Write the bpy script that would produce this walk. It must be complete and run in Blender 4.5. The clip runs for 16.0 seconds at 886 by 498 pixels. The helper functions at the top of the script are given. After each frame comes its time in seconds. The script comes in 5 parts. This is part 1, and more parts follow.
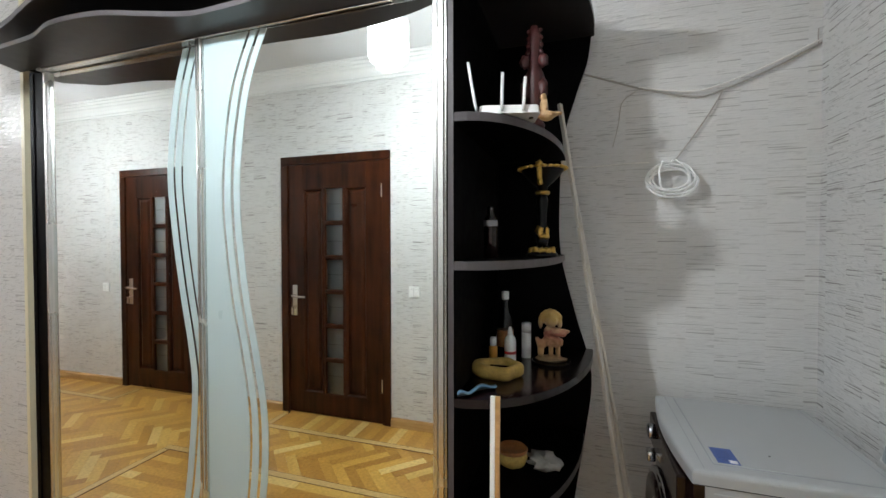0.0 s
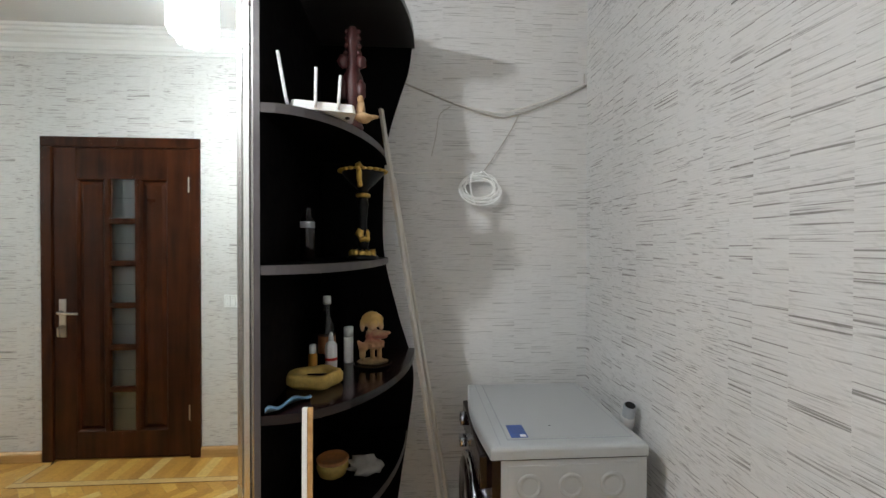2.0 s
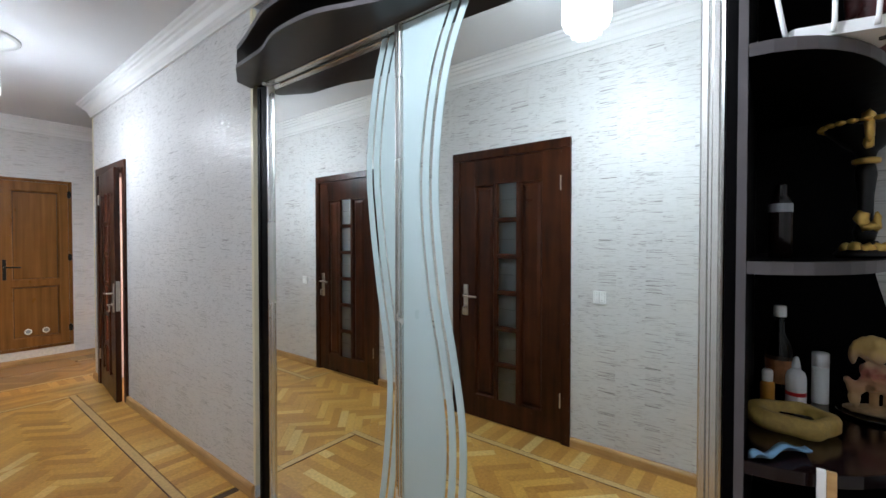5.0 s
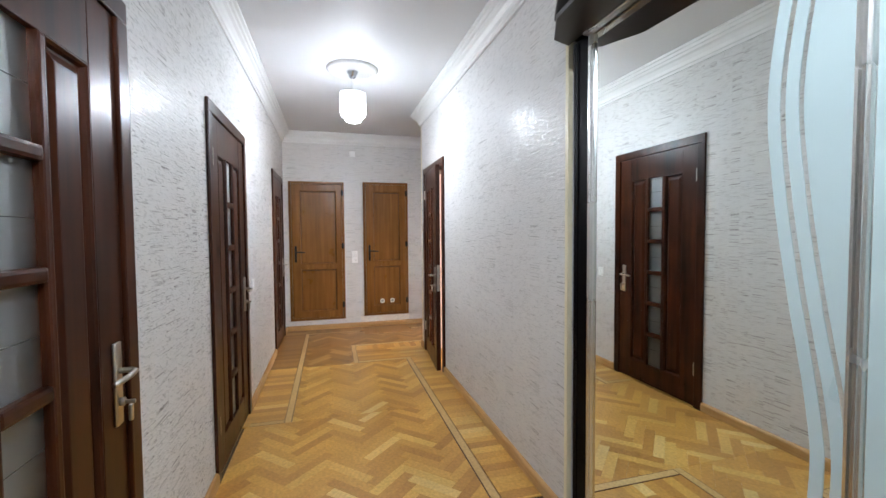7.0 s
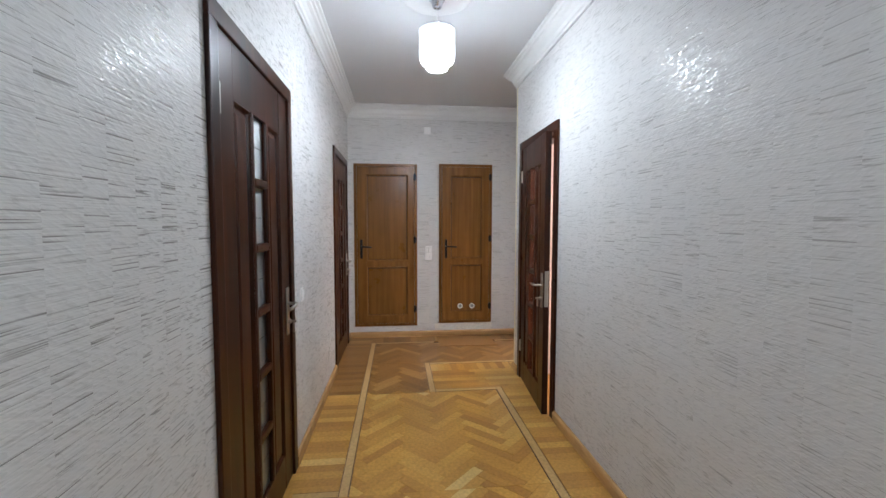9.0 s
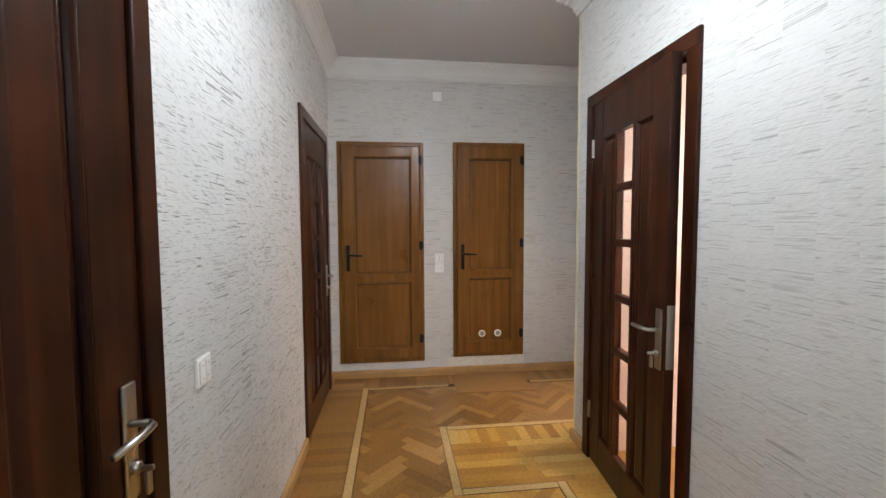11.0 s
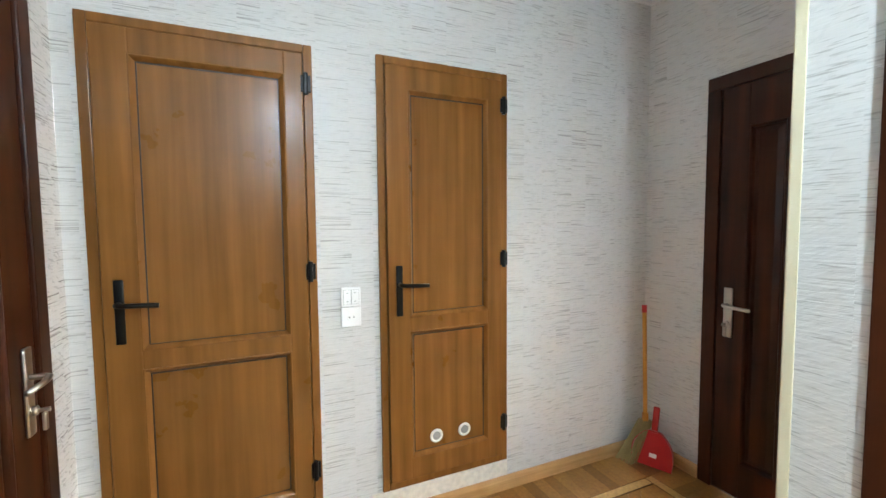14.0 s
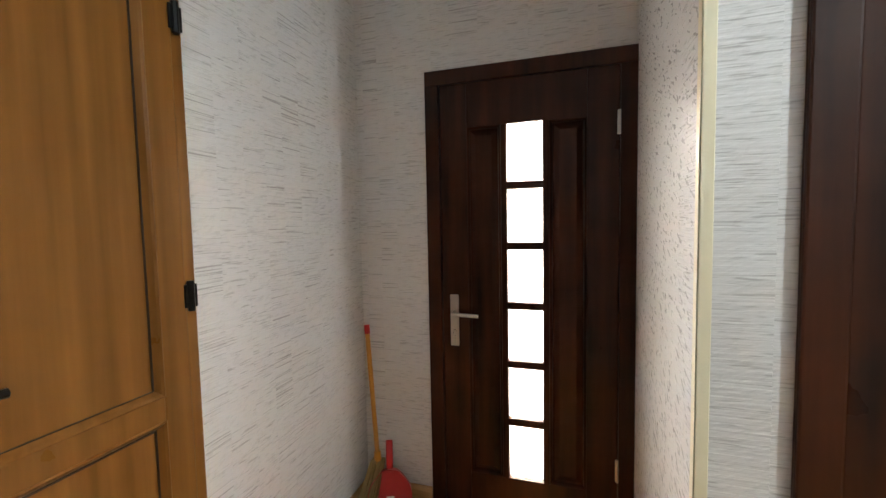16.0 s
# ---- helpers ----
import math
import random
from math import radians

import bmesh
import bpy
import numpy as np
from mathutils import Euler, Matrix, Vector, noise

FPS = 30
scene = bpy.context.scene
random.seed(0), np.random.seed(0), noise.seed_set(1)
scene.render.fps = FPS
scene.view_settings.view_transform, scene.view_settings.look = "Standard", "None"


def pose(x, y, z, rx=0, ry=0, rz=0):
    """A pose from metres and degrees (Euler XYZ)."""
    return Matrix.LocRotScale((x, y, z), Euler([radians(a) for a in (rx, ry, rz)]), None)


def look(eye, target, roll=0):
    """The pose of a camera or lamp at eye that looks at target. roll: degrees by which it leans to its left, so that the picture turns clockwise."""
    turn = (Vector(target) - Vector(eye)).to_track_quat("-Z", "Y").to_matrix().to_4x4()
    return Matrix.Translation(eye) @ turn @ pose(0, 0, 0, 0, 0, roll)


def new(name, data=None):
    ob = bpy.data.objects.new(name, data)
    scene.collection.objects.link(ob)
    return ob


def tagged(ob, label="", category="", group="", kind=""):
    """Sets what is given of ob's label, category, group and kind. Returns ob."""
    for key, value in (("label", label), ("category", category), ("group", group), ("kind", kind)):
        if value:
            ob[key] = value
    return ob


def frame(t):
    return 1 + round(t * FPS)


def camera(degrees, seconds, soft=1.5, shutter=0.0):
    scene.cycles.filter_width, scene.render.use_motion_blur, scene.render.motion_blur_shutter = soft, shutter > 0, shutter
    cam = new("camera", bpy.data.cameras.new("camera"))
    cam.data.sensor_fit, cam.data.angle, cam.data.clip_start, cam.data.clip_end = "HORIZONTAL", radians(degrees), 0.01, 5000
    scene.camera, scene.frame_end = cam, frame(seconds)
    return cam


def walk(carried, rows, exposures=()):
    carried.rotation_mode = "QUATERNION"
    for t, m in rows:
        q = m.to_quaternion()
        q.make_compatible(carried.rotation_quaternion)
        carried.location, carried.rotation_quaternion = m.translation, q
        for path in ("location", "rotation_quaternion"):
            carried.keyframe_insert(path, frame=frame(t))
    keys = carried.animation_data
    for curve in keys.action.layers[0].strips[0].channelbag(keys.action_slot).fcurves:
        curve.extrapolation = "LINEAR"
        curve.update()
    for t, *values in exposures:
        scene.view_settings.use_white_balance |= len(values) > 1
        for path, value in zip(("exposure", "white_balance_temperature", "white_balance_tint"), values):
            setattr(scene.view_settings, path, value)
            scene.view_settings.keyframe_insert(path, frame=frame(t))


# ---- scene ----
cam = camera(93.8, 16.0)
PATH = [
    (0, (0.628, 0.2, 1.422), (0.01, 2.102, 1.383), -0.1),
    (0.5, (0.659, 0.205, 1.421), (0.377, 2.185, 1.387), -0.0),
    (1, (0.68, 0.217, 1.418), (0.624, 2.216, 1.39), 0.1),
    (1.5, (0.689, 0.223, 1.418), (0.763, 2.221, 1.395), 0.1),
    (2, (0.695, 0.228, 1.418), (0.827, 2.224, 1.397), 0.1),
    (2.5, (0.683, 0.244, 1.416), (0.842, 2.237, 1.396), 0.1),
    (3, (0.662, 0.258, 1.412), (0.712, 2.257, 1.4), 0.0),
    (3.5, (0.622, 0.27, 1.407), (0.35, 2.252, 1.398), -0.0),
    (4, (0.545, 0.288, 1.399), (-0.106, 2.179, 1.388), 0.0),
    (4.5, (0.423, 0.325, 1.402), (-0.544, 2.075, 1.383), 0.0),
    (5, (0.321, 0.328, 1.401), (-0.911, 1.903, 1.367), 0.0),
    (5.2, (0.287, 0.334, 1.398), (-1.043, 1.827, 1.358), -0.0),
    (7.3, (-0.271, 0.403, 1.373), (-2.226, 0.817, 1.288), -0.2),
    (7.5, (-0.361, 0.4, 1.368), (-2.325, 0.767, 1.279), -0.0),
    (8, (-0.636, 0.392, 1.376), (-2.612, 0.689, 1.279), -0.0),
    (8.5, (-0.939, 0.37, 1.377), (-2.922, 0.613, 1.272), 0.2),
    (9, (-1.247, 0.359, 1.398), (-3.231, 0.574, 1.276), 0.1),
    (11.5, (-2.938, 0.327, 1.374), (-4.919, 0.573, 1.26), -0.6),
    (12, (-3.289, 0.36, 1.36), (-5.262, 0.668, 1.252), -0.4),
    (12.5, (-3.624, 0.377, 1.39), (-5.585, 0.754, 1.271), -0.6),
    (13, (-3.955, 0.367, 1.372), (-5.899, 0.826, 1.261), -0.4),
    (13.5, (-4.247, 0.385, 1.397), (-6.153, 0.98, 1.27), -0.4),
    (14, (-4.534, 0.377, 1.391), (-6.36, 1.183, 1.27), -0.5),
    (14.5, (-4.781, 0.405, 1.38), (-6.42, 1.545, 1.267), -0.5),
    (15, (-5.021, 0.508, 1.387), (-6.389, 1.962, 1.28), -0.7),
    (15.5, (-5.186, 0.561, 1.39), (-6.253, 2.249, 1.279), -0.9),
    (16, (-5.288, 0.613, 1.406), (-5.892, 2.515, 1.278), -1.1),
]
walk(cam, [(t, look(eye, target, roll)) for t, eye, target, roll in PATH], [(0, 0.74, 6650, 5), (1.5, 0.74, 6800, 6), (3, 0.74, 6750, 6), (4, 0.78, 6600, 6), (4.5, 0.74, 6450, 6), (5, 0.46, 6100, 7), (7.5, 0.76, 6150, 7), (8.0, 0.7, 5900, 6), (8.5, 0.66, 5950, 6), (9, 0.32, 6050, 6), (11.5, 0.3, 6550, 4), (12.0, 0.28, 6350, 3), (12.5, 0.52, 6700, 3), (13.0, 0.7, 6450, 0), (13.5, 0.76, 6400, -4), (14.0, 1.38, 5800, -6), (14.5, 1.32, 5650, -6), (15.0, 0.9, 5800, -5), (15.5, 0.88, 6200, -3), (16, 0.9, 6400, -1)])

# ---- world, lights, exposure ----
world = bpy.data.worlds.new("world")
world.use_nodes = True
world.node_tree.nodes["Background"].inputs["Color"].default_value = (0.02, 0.02, 0.02, 1)
world.node_tree.nodes["Background"].inputs["Strength"].default_value = 0.1
scene.world = world
LAMP_GLOW, SHADE_GLOW = 1180.0, 3.6


def area_light(name, m, sx, sy, power, colour):
    data = bpy.data.lights.new(name, "AREA")
    data.shape, data.size, data.size_y, data.energy, data.color = "RECTANGLE", sx, sy, power, colour
    ob = new(name, data)
    ob.matrix_world = m
    return ob


# unseen area lamps stand in for light of the room behind the ajar door and of the landing behind the front door
area_light("room_window_light", look((-3.4, 3.3, 1.7), (-4.6, 1.9, 1.2)), 1.0, 1.2, 62, (1.0, 0.83, 0.75))
area_light("landing_light", look((-5.4, 3.55, 1.7), (-5.5, 2.5, 1.0)), 0.9, 1.6, 145, (1.0, 0.74, 0.65))

# ---- materials ----


def nodes_of(name):
    m = bpy.data.materials.new(name)
    m.use_nodes = True
    return m, m.node_tree.nodes, m.node_tree.links, m.node_tree.nodes["Principled BSDF"]


def plain(name, colour, rough=0.5, metal=0.0, wear=0.12, scale=12.0, bump=0.05, fine=160.0, coat=0.0):
    """A surface of one colour with uneven tone, gloss and fine relief."""
    m, n, l, b = nodes_of(name)
    pos = n.new("ShaderNodeNewGeometry")
    big, small = n.new("ShaderNodeTexNoise"), n.new("ShaderNodeTexNoise")
    big.inputs["Scale"].default_value, small.inputs["Scale"].default_value = scale, fine
    big.inputs["Detail"].default_value = 4
    l.new(pos.outputs["Position"], big.inputs["Vector"]), l.new(pos.outputs["Position"], small.inputs["Vector"])
    mix = n.new("ShaderNodeMix")
    mix.data_type = "RGBA"
    mix.inputs["A"].default_value = (*[c * (1 - wear) for c in colour], 1)
    mix.inputs["B"].default_value = (*[min(1, c * (1 + wear)) for c in colour], 1)
    l.new(big.outputs["Fac"], mix.inputs["Factor"]), l.new(mix.outputs["Result"], b.inputs["Base Color"])
    r = n.new("ShaderNodeMapRange")
    r.inputs["To Min"].default_value, r.inputs["To Max"].default_value = rough * 0.8, min(1, rough * 1.2)
    l.new(big.outputs["Fac"], r.inputs["Value"]), l.new(r.outputs["Result"], b.inputs["Roughness"])
    bp = n.new("ShaderNodeBump")
    bp.inputs["Strength"].default_value, bp.inputs["Distance"].default_value = bump, 0.002
    l.new(small.outputs["Fac"], bp.inputs["Height"]), l.new(bp.outputs["Normal"], b.inputs["Normal"])
    b.inputs["Metallic"].default_value, b.inputs["Coat Weight"].default_value = metal, coat
    return m


def ramp(n, *stops):
    r = n.new("ShaderNodeValToRGB")
    while len(r.color_ramp.elements) < len(stops):
        r.color_ramp.elements.new(0.5)
    for e, (at, c) in zip(r.color_ramp.elements, stops):
        e.position, e.color = at, (*c, 1) if len(c) == 3 else c
    return r


def wood(name, dark, light, rough=0.35, grain=(38, 38, 2.2), coat=0.25, bump=0.12, along="z", blotch=0.62):
    """Stained wood with streaked grain along one axis."""
    m, n, l, b = nodes_of(name)
    geo, tc = n.new("ShaderNodeObjectInfo"), n.new("ShaderNodeNewGeometry")
    mp = n.new("ShaderNodeMapping")
    g = {"z": grain, "x": (grain[2], grain[0], grain[1]), "y": (grain[0], grain[2], grain[1])}[along]
    mp.inputs["Scale"].default_value = g
    off = n.new("ShaderNodeVectorMath")
    off.operation = "MULTIPLY_ADD"
    off.inputs[1].default_value = (1, 1, 1)
    comb = n.new("ShaderNodeCombineXYZ")
    k = n.new("ShaderNodeMath")
    k.operation, k.inputs[1].default_value = "MULTIPLY", 7.0
    l.new(geo.outputs["Random"], k.inputs[0])
    mp.inputs["Location"].default_value = (137.3, 91.7, 53.1)
    for a in ("X", "Y", "Z"):
        l.new(k.outputs[0], comb.inputs[a])
    l.new(tc.outputs["Position"], off.inputs[0]), l.new(comb.outputs[0], off.inputs[2]), l.new(off.outputs[0], mp.inputs["Vector"])
    a, c = n.new("ShaderNodeTexNoise"), n.new("ShaderNodeTexNoise")
    a.inputs["Scale"].default_value, a.inputs["Detail"].default_value, a.inputs["Distortion"].default_value = 1.0, 6, 0.0
    c.inputs["Scale"].default_value, c.inputs["Detail"].default_value = 5.0, 5
    l.new(mp.outputs[0], a.inputs["Vector"]), l.new(off.outputs[0], c.inputs["Vector"])
    add = n.new("ShaderNodeMath")
    add.operation, add.inputs[2].default_value = "MULTIPLY_ADD", 0.13 - 0.5 * blotch
    add.inputs[1].default_value = 0.75
    half = n.new("ShaderNodeMath")
    half.operation, half.inputs[1].default_value = "MULTIPLY", blotch
    l.new(a.outputs["Fac"], add.inputs[0])
    both = n.new("ShaderNodeMath")
    both.operation = "ADD"
    l.new(c.outputs["Fac"], half.inputs[0]), l.new(add.outputs[0], both.inputs[0]), l.new(half.outputs[0], both.inputs[1])
    rm = ramp(n, (0.3, dark), (0.72, light))
    l.new(both.outputs[0], rm.inputs[0]), l.new(rm.outputs[0], b.inputs["Base Color"])
    r = n.new("ShaderNodeMapRange")
    r.inputs["To Min"].default_value, r.inputs["To Max"].default_value = rough * 0.75, rough * 1.25
    l.new(c.outputs["Fac"], r.inputs["Value"]), l.new(r.outputs["Result"], b.inputs["Roughness"])
    bp = n.new("ShaderNodeBump")
    bp.inputs["Strength"].default_value, bp.inputs["Distance"].default_value = bump, 0.001
    l.new(a.outputs["Fac"], bp.inputs["Height"]), l.new(bp.outputs["Normal"], b.inputs["Normal"])
    b.inputs["Coat Weight"].default_value, b.inputs["Coat Roughness"].default_value = coat, 0.2
    b.inputs["Specular IOR Level"].default_value = 0.20
    return m


def wallpaper_material(name, print_depth, relief=0.55):
    """Off-white vinyl wallpaper: embossed strips of short dark horizontal dashes, in narrow upright columns."""
    m, n, l, b = nodes_of(name)
    geo, sep = n.new("ShaderNodeNewGeometry"), n.new("ShaderNodeSeparateXYZ")
    l.new(geo.outputs["Position"], sep.inputs[0])

    def math_node(op, a, bb=0.0, c=0.0):
        k = n.new("ShaderNodeMath")
        k.operation = op
        for i, v in enumerate((a, bb, c)):
            if isinstance(v, (int, float)):
                k.inputs[i].default_value = v
            else:
                l.new(v, k.inputs[i])
        return k.outputs[0]

    u, z = math_node("ADD", sep.outputs["X"], sep.outputs["Y"]), sep.outputs["Z"]

    def vec(x, y, w):
        c = n.new("ShaderNodeCombineXYZ")
        for key, v in zip(("X", "Y", "Z"), (x, y, w)):
            if isinstance(v, (int, float)):
                c.inputs[key].default_value = v
            else:
                l.new(v, c.inputs[key])
        return c.outputs[0]

    def noise_of(v, detail=2.0):
        t = n.new("ShaderNodeTexNoise")
        t.inputs["Scale"].default_value, t.inputs["Detail"].default_value = 1.0, detail
        l.new(v, t.inputs["Vector"])
        return t.outputs["Fac"]

    vor = n.new("ShaderNodeTexVoronoi")
    vor.voronoi_dimensions, vor.feature = "1D", "F1"
    vor.inputs["Scale"].default_value = 10.0
    l.new(u, vor.inputs["W"])
    cell = n.new("ShaderNodeSeparateColor")
    l.new(vor.outputs["Color"], cell.inputs[0])
    shift = math_node("MULTIPLY", cell.outputs["Red"], 90.0)
    dash = noise_of(vec(math_node("MULTIPLY", u, 3.6), math_node("MULTIPLY", z, 190.0), shift), 1.5)
    tick = noise_of(vec(math_node("MULTIPLY", u, 16.0), math_node("MULTIPLY", z, 260.0), shift), 1.5)
    fine = noise_of(vec(math_node("MULTIPLY", u, 12.0), math_node("MULTIPLY", z, 420.0), shift), 2.0)
    patch = noise_of(vec(math_node("MULTIPLY", u, 4.0), math_node("MULTIPLY", z, 9.0), shift), 2.0)
    big = noise_of(vec(math_node("MULTIPLY", u, 0.9), math_node("MULTIPLY", z, 0.8), 3.0), 3.0)
    grade = math_node("MULTIPLY", math_node("SUBTRACT", patch, 0.5), 0.20)

    def marks(source, lo, hi):
        k = n.new("ShaderNodeMapRange")
        k.inputs["From Min"].default_value, k.inputs["From Max"].default_value = lo, hi
        l.new(math_node("ADD", source, grade), k.inputs["Value"])
        return k.outputs["Result"]

    narrow = math_node("GREATER_THAN", cell.outputs["Green"], 0.60)
    long_ones = math_node("MULTIPLY", marks(dash, 0.600, 0.69), math_node("SUBTRACT", 1.0, narrow))
    mark = math_node("MAXIMUM", long_ones, math_node("MULTIPLY", marks(tick, 0.585, 0.70), math_node("MULTIPLY_ADD", narrow, 0.5, 0.35)))
    base = ramp(n, (0.3, (0.618, 0.608, 0.594)), (0.7, (0.712, 0.704, 0.692)))
    l.new(math_node("ADD", math_node("MULTIPLY", fine, 0.6), math_node("MULTIPLY", big, 0.4)), base.inputs[0])
    mix = n.new("ShaderNodeMix")
    mix.data_type = "RGBA"
    mix.inputs["B"].default_value = (0.15, 0.138, 0.126, 1)
    l.new(math_node("MULTIPLY", mark, print_depth), mix.inputs["Factor"])
    l.new(base.outputs[0], mix.inputs["A"]), l.new(mix.outputs["Result"], b.inputs["Base Color"])
    bp = n.new("ShaderNodeBump")
    bp.inputs["Strength"].default_value, bp.inputs["Distance"].default_value = relief, 0.0022
    l.new(math_node("ADD", math_node("MULTIPLY", dash, -1.0), math_node("MULTIPLY", fine, -0.5)), bp.inputs["Height"])
    l.new(bp.outputs["Normal"], b.inputs["Normal"])
    stroke = noise_of(vec(math_node("ADD", math_node("MULTIPLY", u, 26.0), math_node("MULTIPLY", z, 18.0)), math_node("SUBTRACT", math_node("MULTIPLY", z, 95.0), math_node("MULTIPLY", u, 40.0)), shift), 2.0)
    gl = n.new("ShaderNodeMapRange")
    gl.inputs["From Min"].default_value, gl.inputs["From Max"].default_value = 0.50, 0.66
    gl.inputs["To Min"].default_value, gl.inputs["To Max"].default_value = 0.62, 0.13
    l.new(stroke, gl.inputs["Value"]), l.new(gl.outputs["Result"], b.inputs["Roughness"])
    b.inputs["Specular IOR Level"].default_value = 0.45
    l.new(math_node("ADD", math_node("MULTIPLY", dash, -0.8), math_node("MULTIPLY", stroke, 0.9)), bp.inputs["Height"])
    return m


def parquet_material(name, stops, rough=0.28, along_random=True):
    """Varnished oak blocks; each block has its own tone."""
    m, n, l, b = nodes_of(name)
    info, geo = n.new("ShaderNodeObjectInfo"), n.new("ShaderNodeNewGeometry")
    s = n.new("ShaderNodeMath")
    s.operation = "ADD"
    l.new(info.outputs["Random"], s.inputs[0]), l.new(geo.outputs["Random Per Island"], s.inputs[1])
    f = n.new("ShaderNodeMath")
    f.operation = "FRACT"
    l.new(s.outputs[0], f.inputs[0])
    rm = ramp(n, *stops)
    l.new(f.outputs[0], rm.inputs[0])
    t1, t2 = n.new("ShaderNodeTexNoise"), n.new("ShaderNodeTexNoise")
    t1.inputs["Scale"].default_value, t1.inputs["Detail"].default_value = 55, 5
    t2.inputs["Scale"].default_value, t2.inputs["Detail"].default_value = 1.6, 4
    l.new(geo.outputs["Position"], t1.inputs["Vector"]), l.new(geo.outputs["Position"], t2.inputs["Vector"])
    g = ramp(n, (0.3, (0.72, 0.70, 0.66)), (0.7, (1.1, 1.1, 1.08)))
    g2 = ramp(n, (0.32, (0.74, 0.70, 0.64)), (0.6, (1.05, 1.04, 1.02)))
    l.new(t1.outputs["Fac"], g.inputs[0]), l.new(t2.outputs["Fac"], g2.inputs[0])
    out = rm.outputs[0]
    for k in (g, g2):
        mx = n.new("ShaderNodeMix")
        mx.data_type, mx.blend_type = "RGBA", "MULTIPLY"
        mx.inputs["Factor"].default_value = 0.75
        l.new(out, mx.inputs["A"]), l.new(k.outputs[0], mx.inputs["B"])
        out = mx.outputs["Result"]
    l.new(out, b.inputs["Base Color"])
    r = n.new("ShaderNodeMapRange")
    r.inputs["To Min"].default_value, r.inputs["To Max"].default_value = rough * 0.8, rough * 1.5
    l.new(t2.outputs["Fac"], r.inputs["Value"]), l.new(r.outputs["Result"], b.inputs["Roughness"])
    bp = n.new("ShaderNodeBump")
    bp.inputs["Strength"].default_value, bp.inputs["Distance"].default_value = 0.1, 0.001
    l.new(t1.outputs["Fac"], bp.inputs["Height"]), l.new(bp.outputs["Normal"], b.inputs["Normal"])
    return m


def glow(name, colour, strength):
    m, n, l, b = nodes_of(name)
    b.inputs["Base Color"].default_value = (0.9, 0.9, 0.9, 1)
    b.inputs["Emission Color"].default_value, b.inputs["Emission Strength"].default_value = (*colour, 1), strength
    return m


def glass(name, colour, rough, bumpy=0.0):
    m, n, l, b = nodes_of(name)
    b.inputs["Base Color"].default_value = (*colour, 1)
    b.inputs["Transmission Weight"].default_value, b.inputs["Roughness"].default_value, b.inputs["IOR"].default_value = 1.0, rough, 1.45
    if bumpy:
        geo, t, bp = n.new("ShaderNodeNewGeometry"), n.new("ShaderNodeTexNoise"), n.new("ShaderNodeBump")
        t.inputs["Scale"].default_value, t.inputs["Detail"].default_value = 140, 3
        bp.inputs["Strength"].default_value, bp.inputs["Distance"].default_value = bumpy, 0.002
        l.new(geo.outputs["Position"], t.inputs["Vector"])
        l.new(t.outputs["Fac"], bp.inputs["Height"]), l.new(bp.outputs["Normal"], b.inputs["Normal"])
    return m


def mirror_material():
    m, n, l, b = nodes_of("mirror_glass")
    b.inputs["Base Color"].default_value = (0.86, 0.90, 0.88, 1)
    b.inputs["Metallic"].default_value, b.inputs["Roughness"].default_value = 1.0, 0.015
    return m


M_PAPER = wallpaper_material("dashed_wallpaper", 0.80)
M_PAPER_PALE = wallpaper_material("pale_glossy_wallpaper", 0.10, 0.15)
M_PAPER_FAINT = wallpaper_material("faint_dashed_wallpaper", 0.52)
M_CEIL = plain("ceiling_paint", (0.64, 0.64, 0.645), 0.6, wear=0.04, scale=2.0, bump=0.08)
M_CORN = plain("cornice_plaster", (0.75, 0.75, 0.74), 0.5, wear=0.05, scale=6.0)
M_PLASTER = plain("bare_plaster", (0.74, 0.70, 0.62), 0.8, wear=0.28, scale=40, bump=0.4, fine=90)
M_ROOM = plain("room_paint", (0.55, 0.53, 0.50), 0.7)
M_DOOR = wood("stained_door_wood", (0.007, 0.0022, 0.0011), (0.070, 0.0185, 0.0062), 0.31, grain=(17, 17, 1.2), coat=0.05, bump=0.06, blotch=0.42)
M_LAMIN = wood("brown_laminate", (0.138, 0.056, 0.0115), (0.268, 0.118, 0.026), 0.30, grain=(24, 24, 1.1), coat=0.12, bump=0.04, blotch=0.22)
M_BASE = wood("oak_skirting", (0.40, 0.225, 0.085), (0.60, 0.37, 0.16), 0.35, grain=(3, 3, 60))
M_WENGE = plain("black_brown_board", (0.0011, 0.0008, 0.0011), 0.5, wear=0.3, scale=30)
M_WENGE.node_tree.nodes["Principled BSDF"].inputs["Specular IOR Level"].default_value = 0.05
M_WENGE_GLOSS = plain("polished_dark_board", (0.010, 0.0045, 0.0045), 0.15, wear=0.3, scale=30)
M_BAND = plain("grey_brown_edge_band", (0.075, 0.066, 0.070), 0.35, wear=0.15)
M_ALU = plain("brushed_aluminium", (0.72, 0.72, 0.70), 0.27, metal=1.0, wear=0.05, scale=2, bump=0.0)
# board colour lifted above M_WENGE to paint light on the canopy's underside
M_CANOPY = plain("lit_canopy_board", (0.022, 0.018, 0.018), 0.34, wear=0.25, scale=20)
M_MIRROR = mirror_material()
M_FROST = plain("frosted_mirror_band", (0.45, 0.555, 0.565), 0.30, wear=0.04, scale=3, bump=0.03)
M_NICKEL = plain("satin_nickel", (0.55, 0.52, 0.47), 0.3, metal=1.0, wear=0.15)
M_CHROME = plain("chrome", (0.6, 0.62, 0.66), 0.12, metal=1.0, wear=0.05)
M_BLACK = plain("black_handle_paint", (0.005, 0.005, 0.005), 0.3)
M_BLACK.node_tree.nodes["Principled BSDF"].inputs["Specular IOR Level"].default_value = 0.25
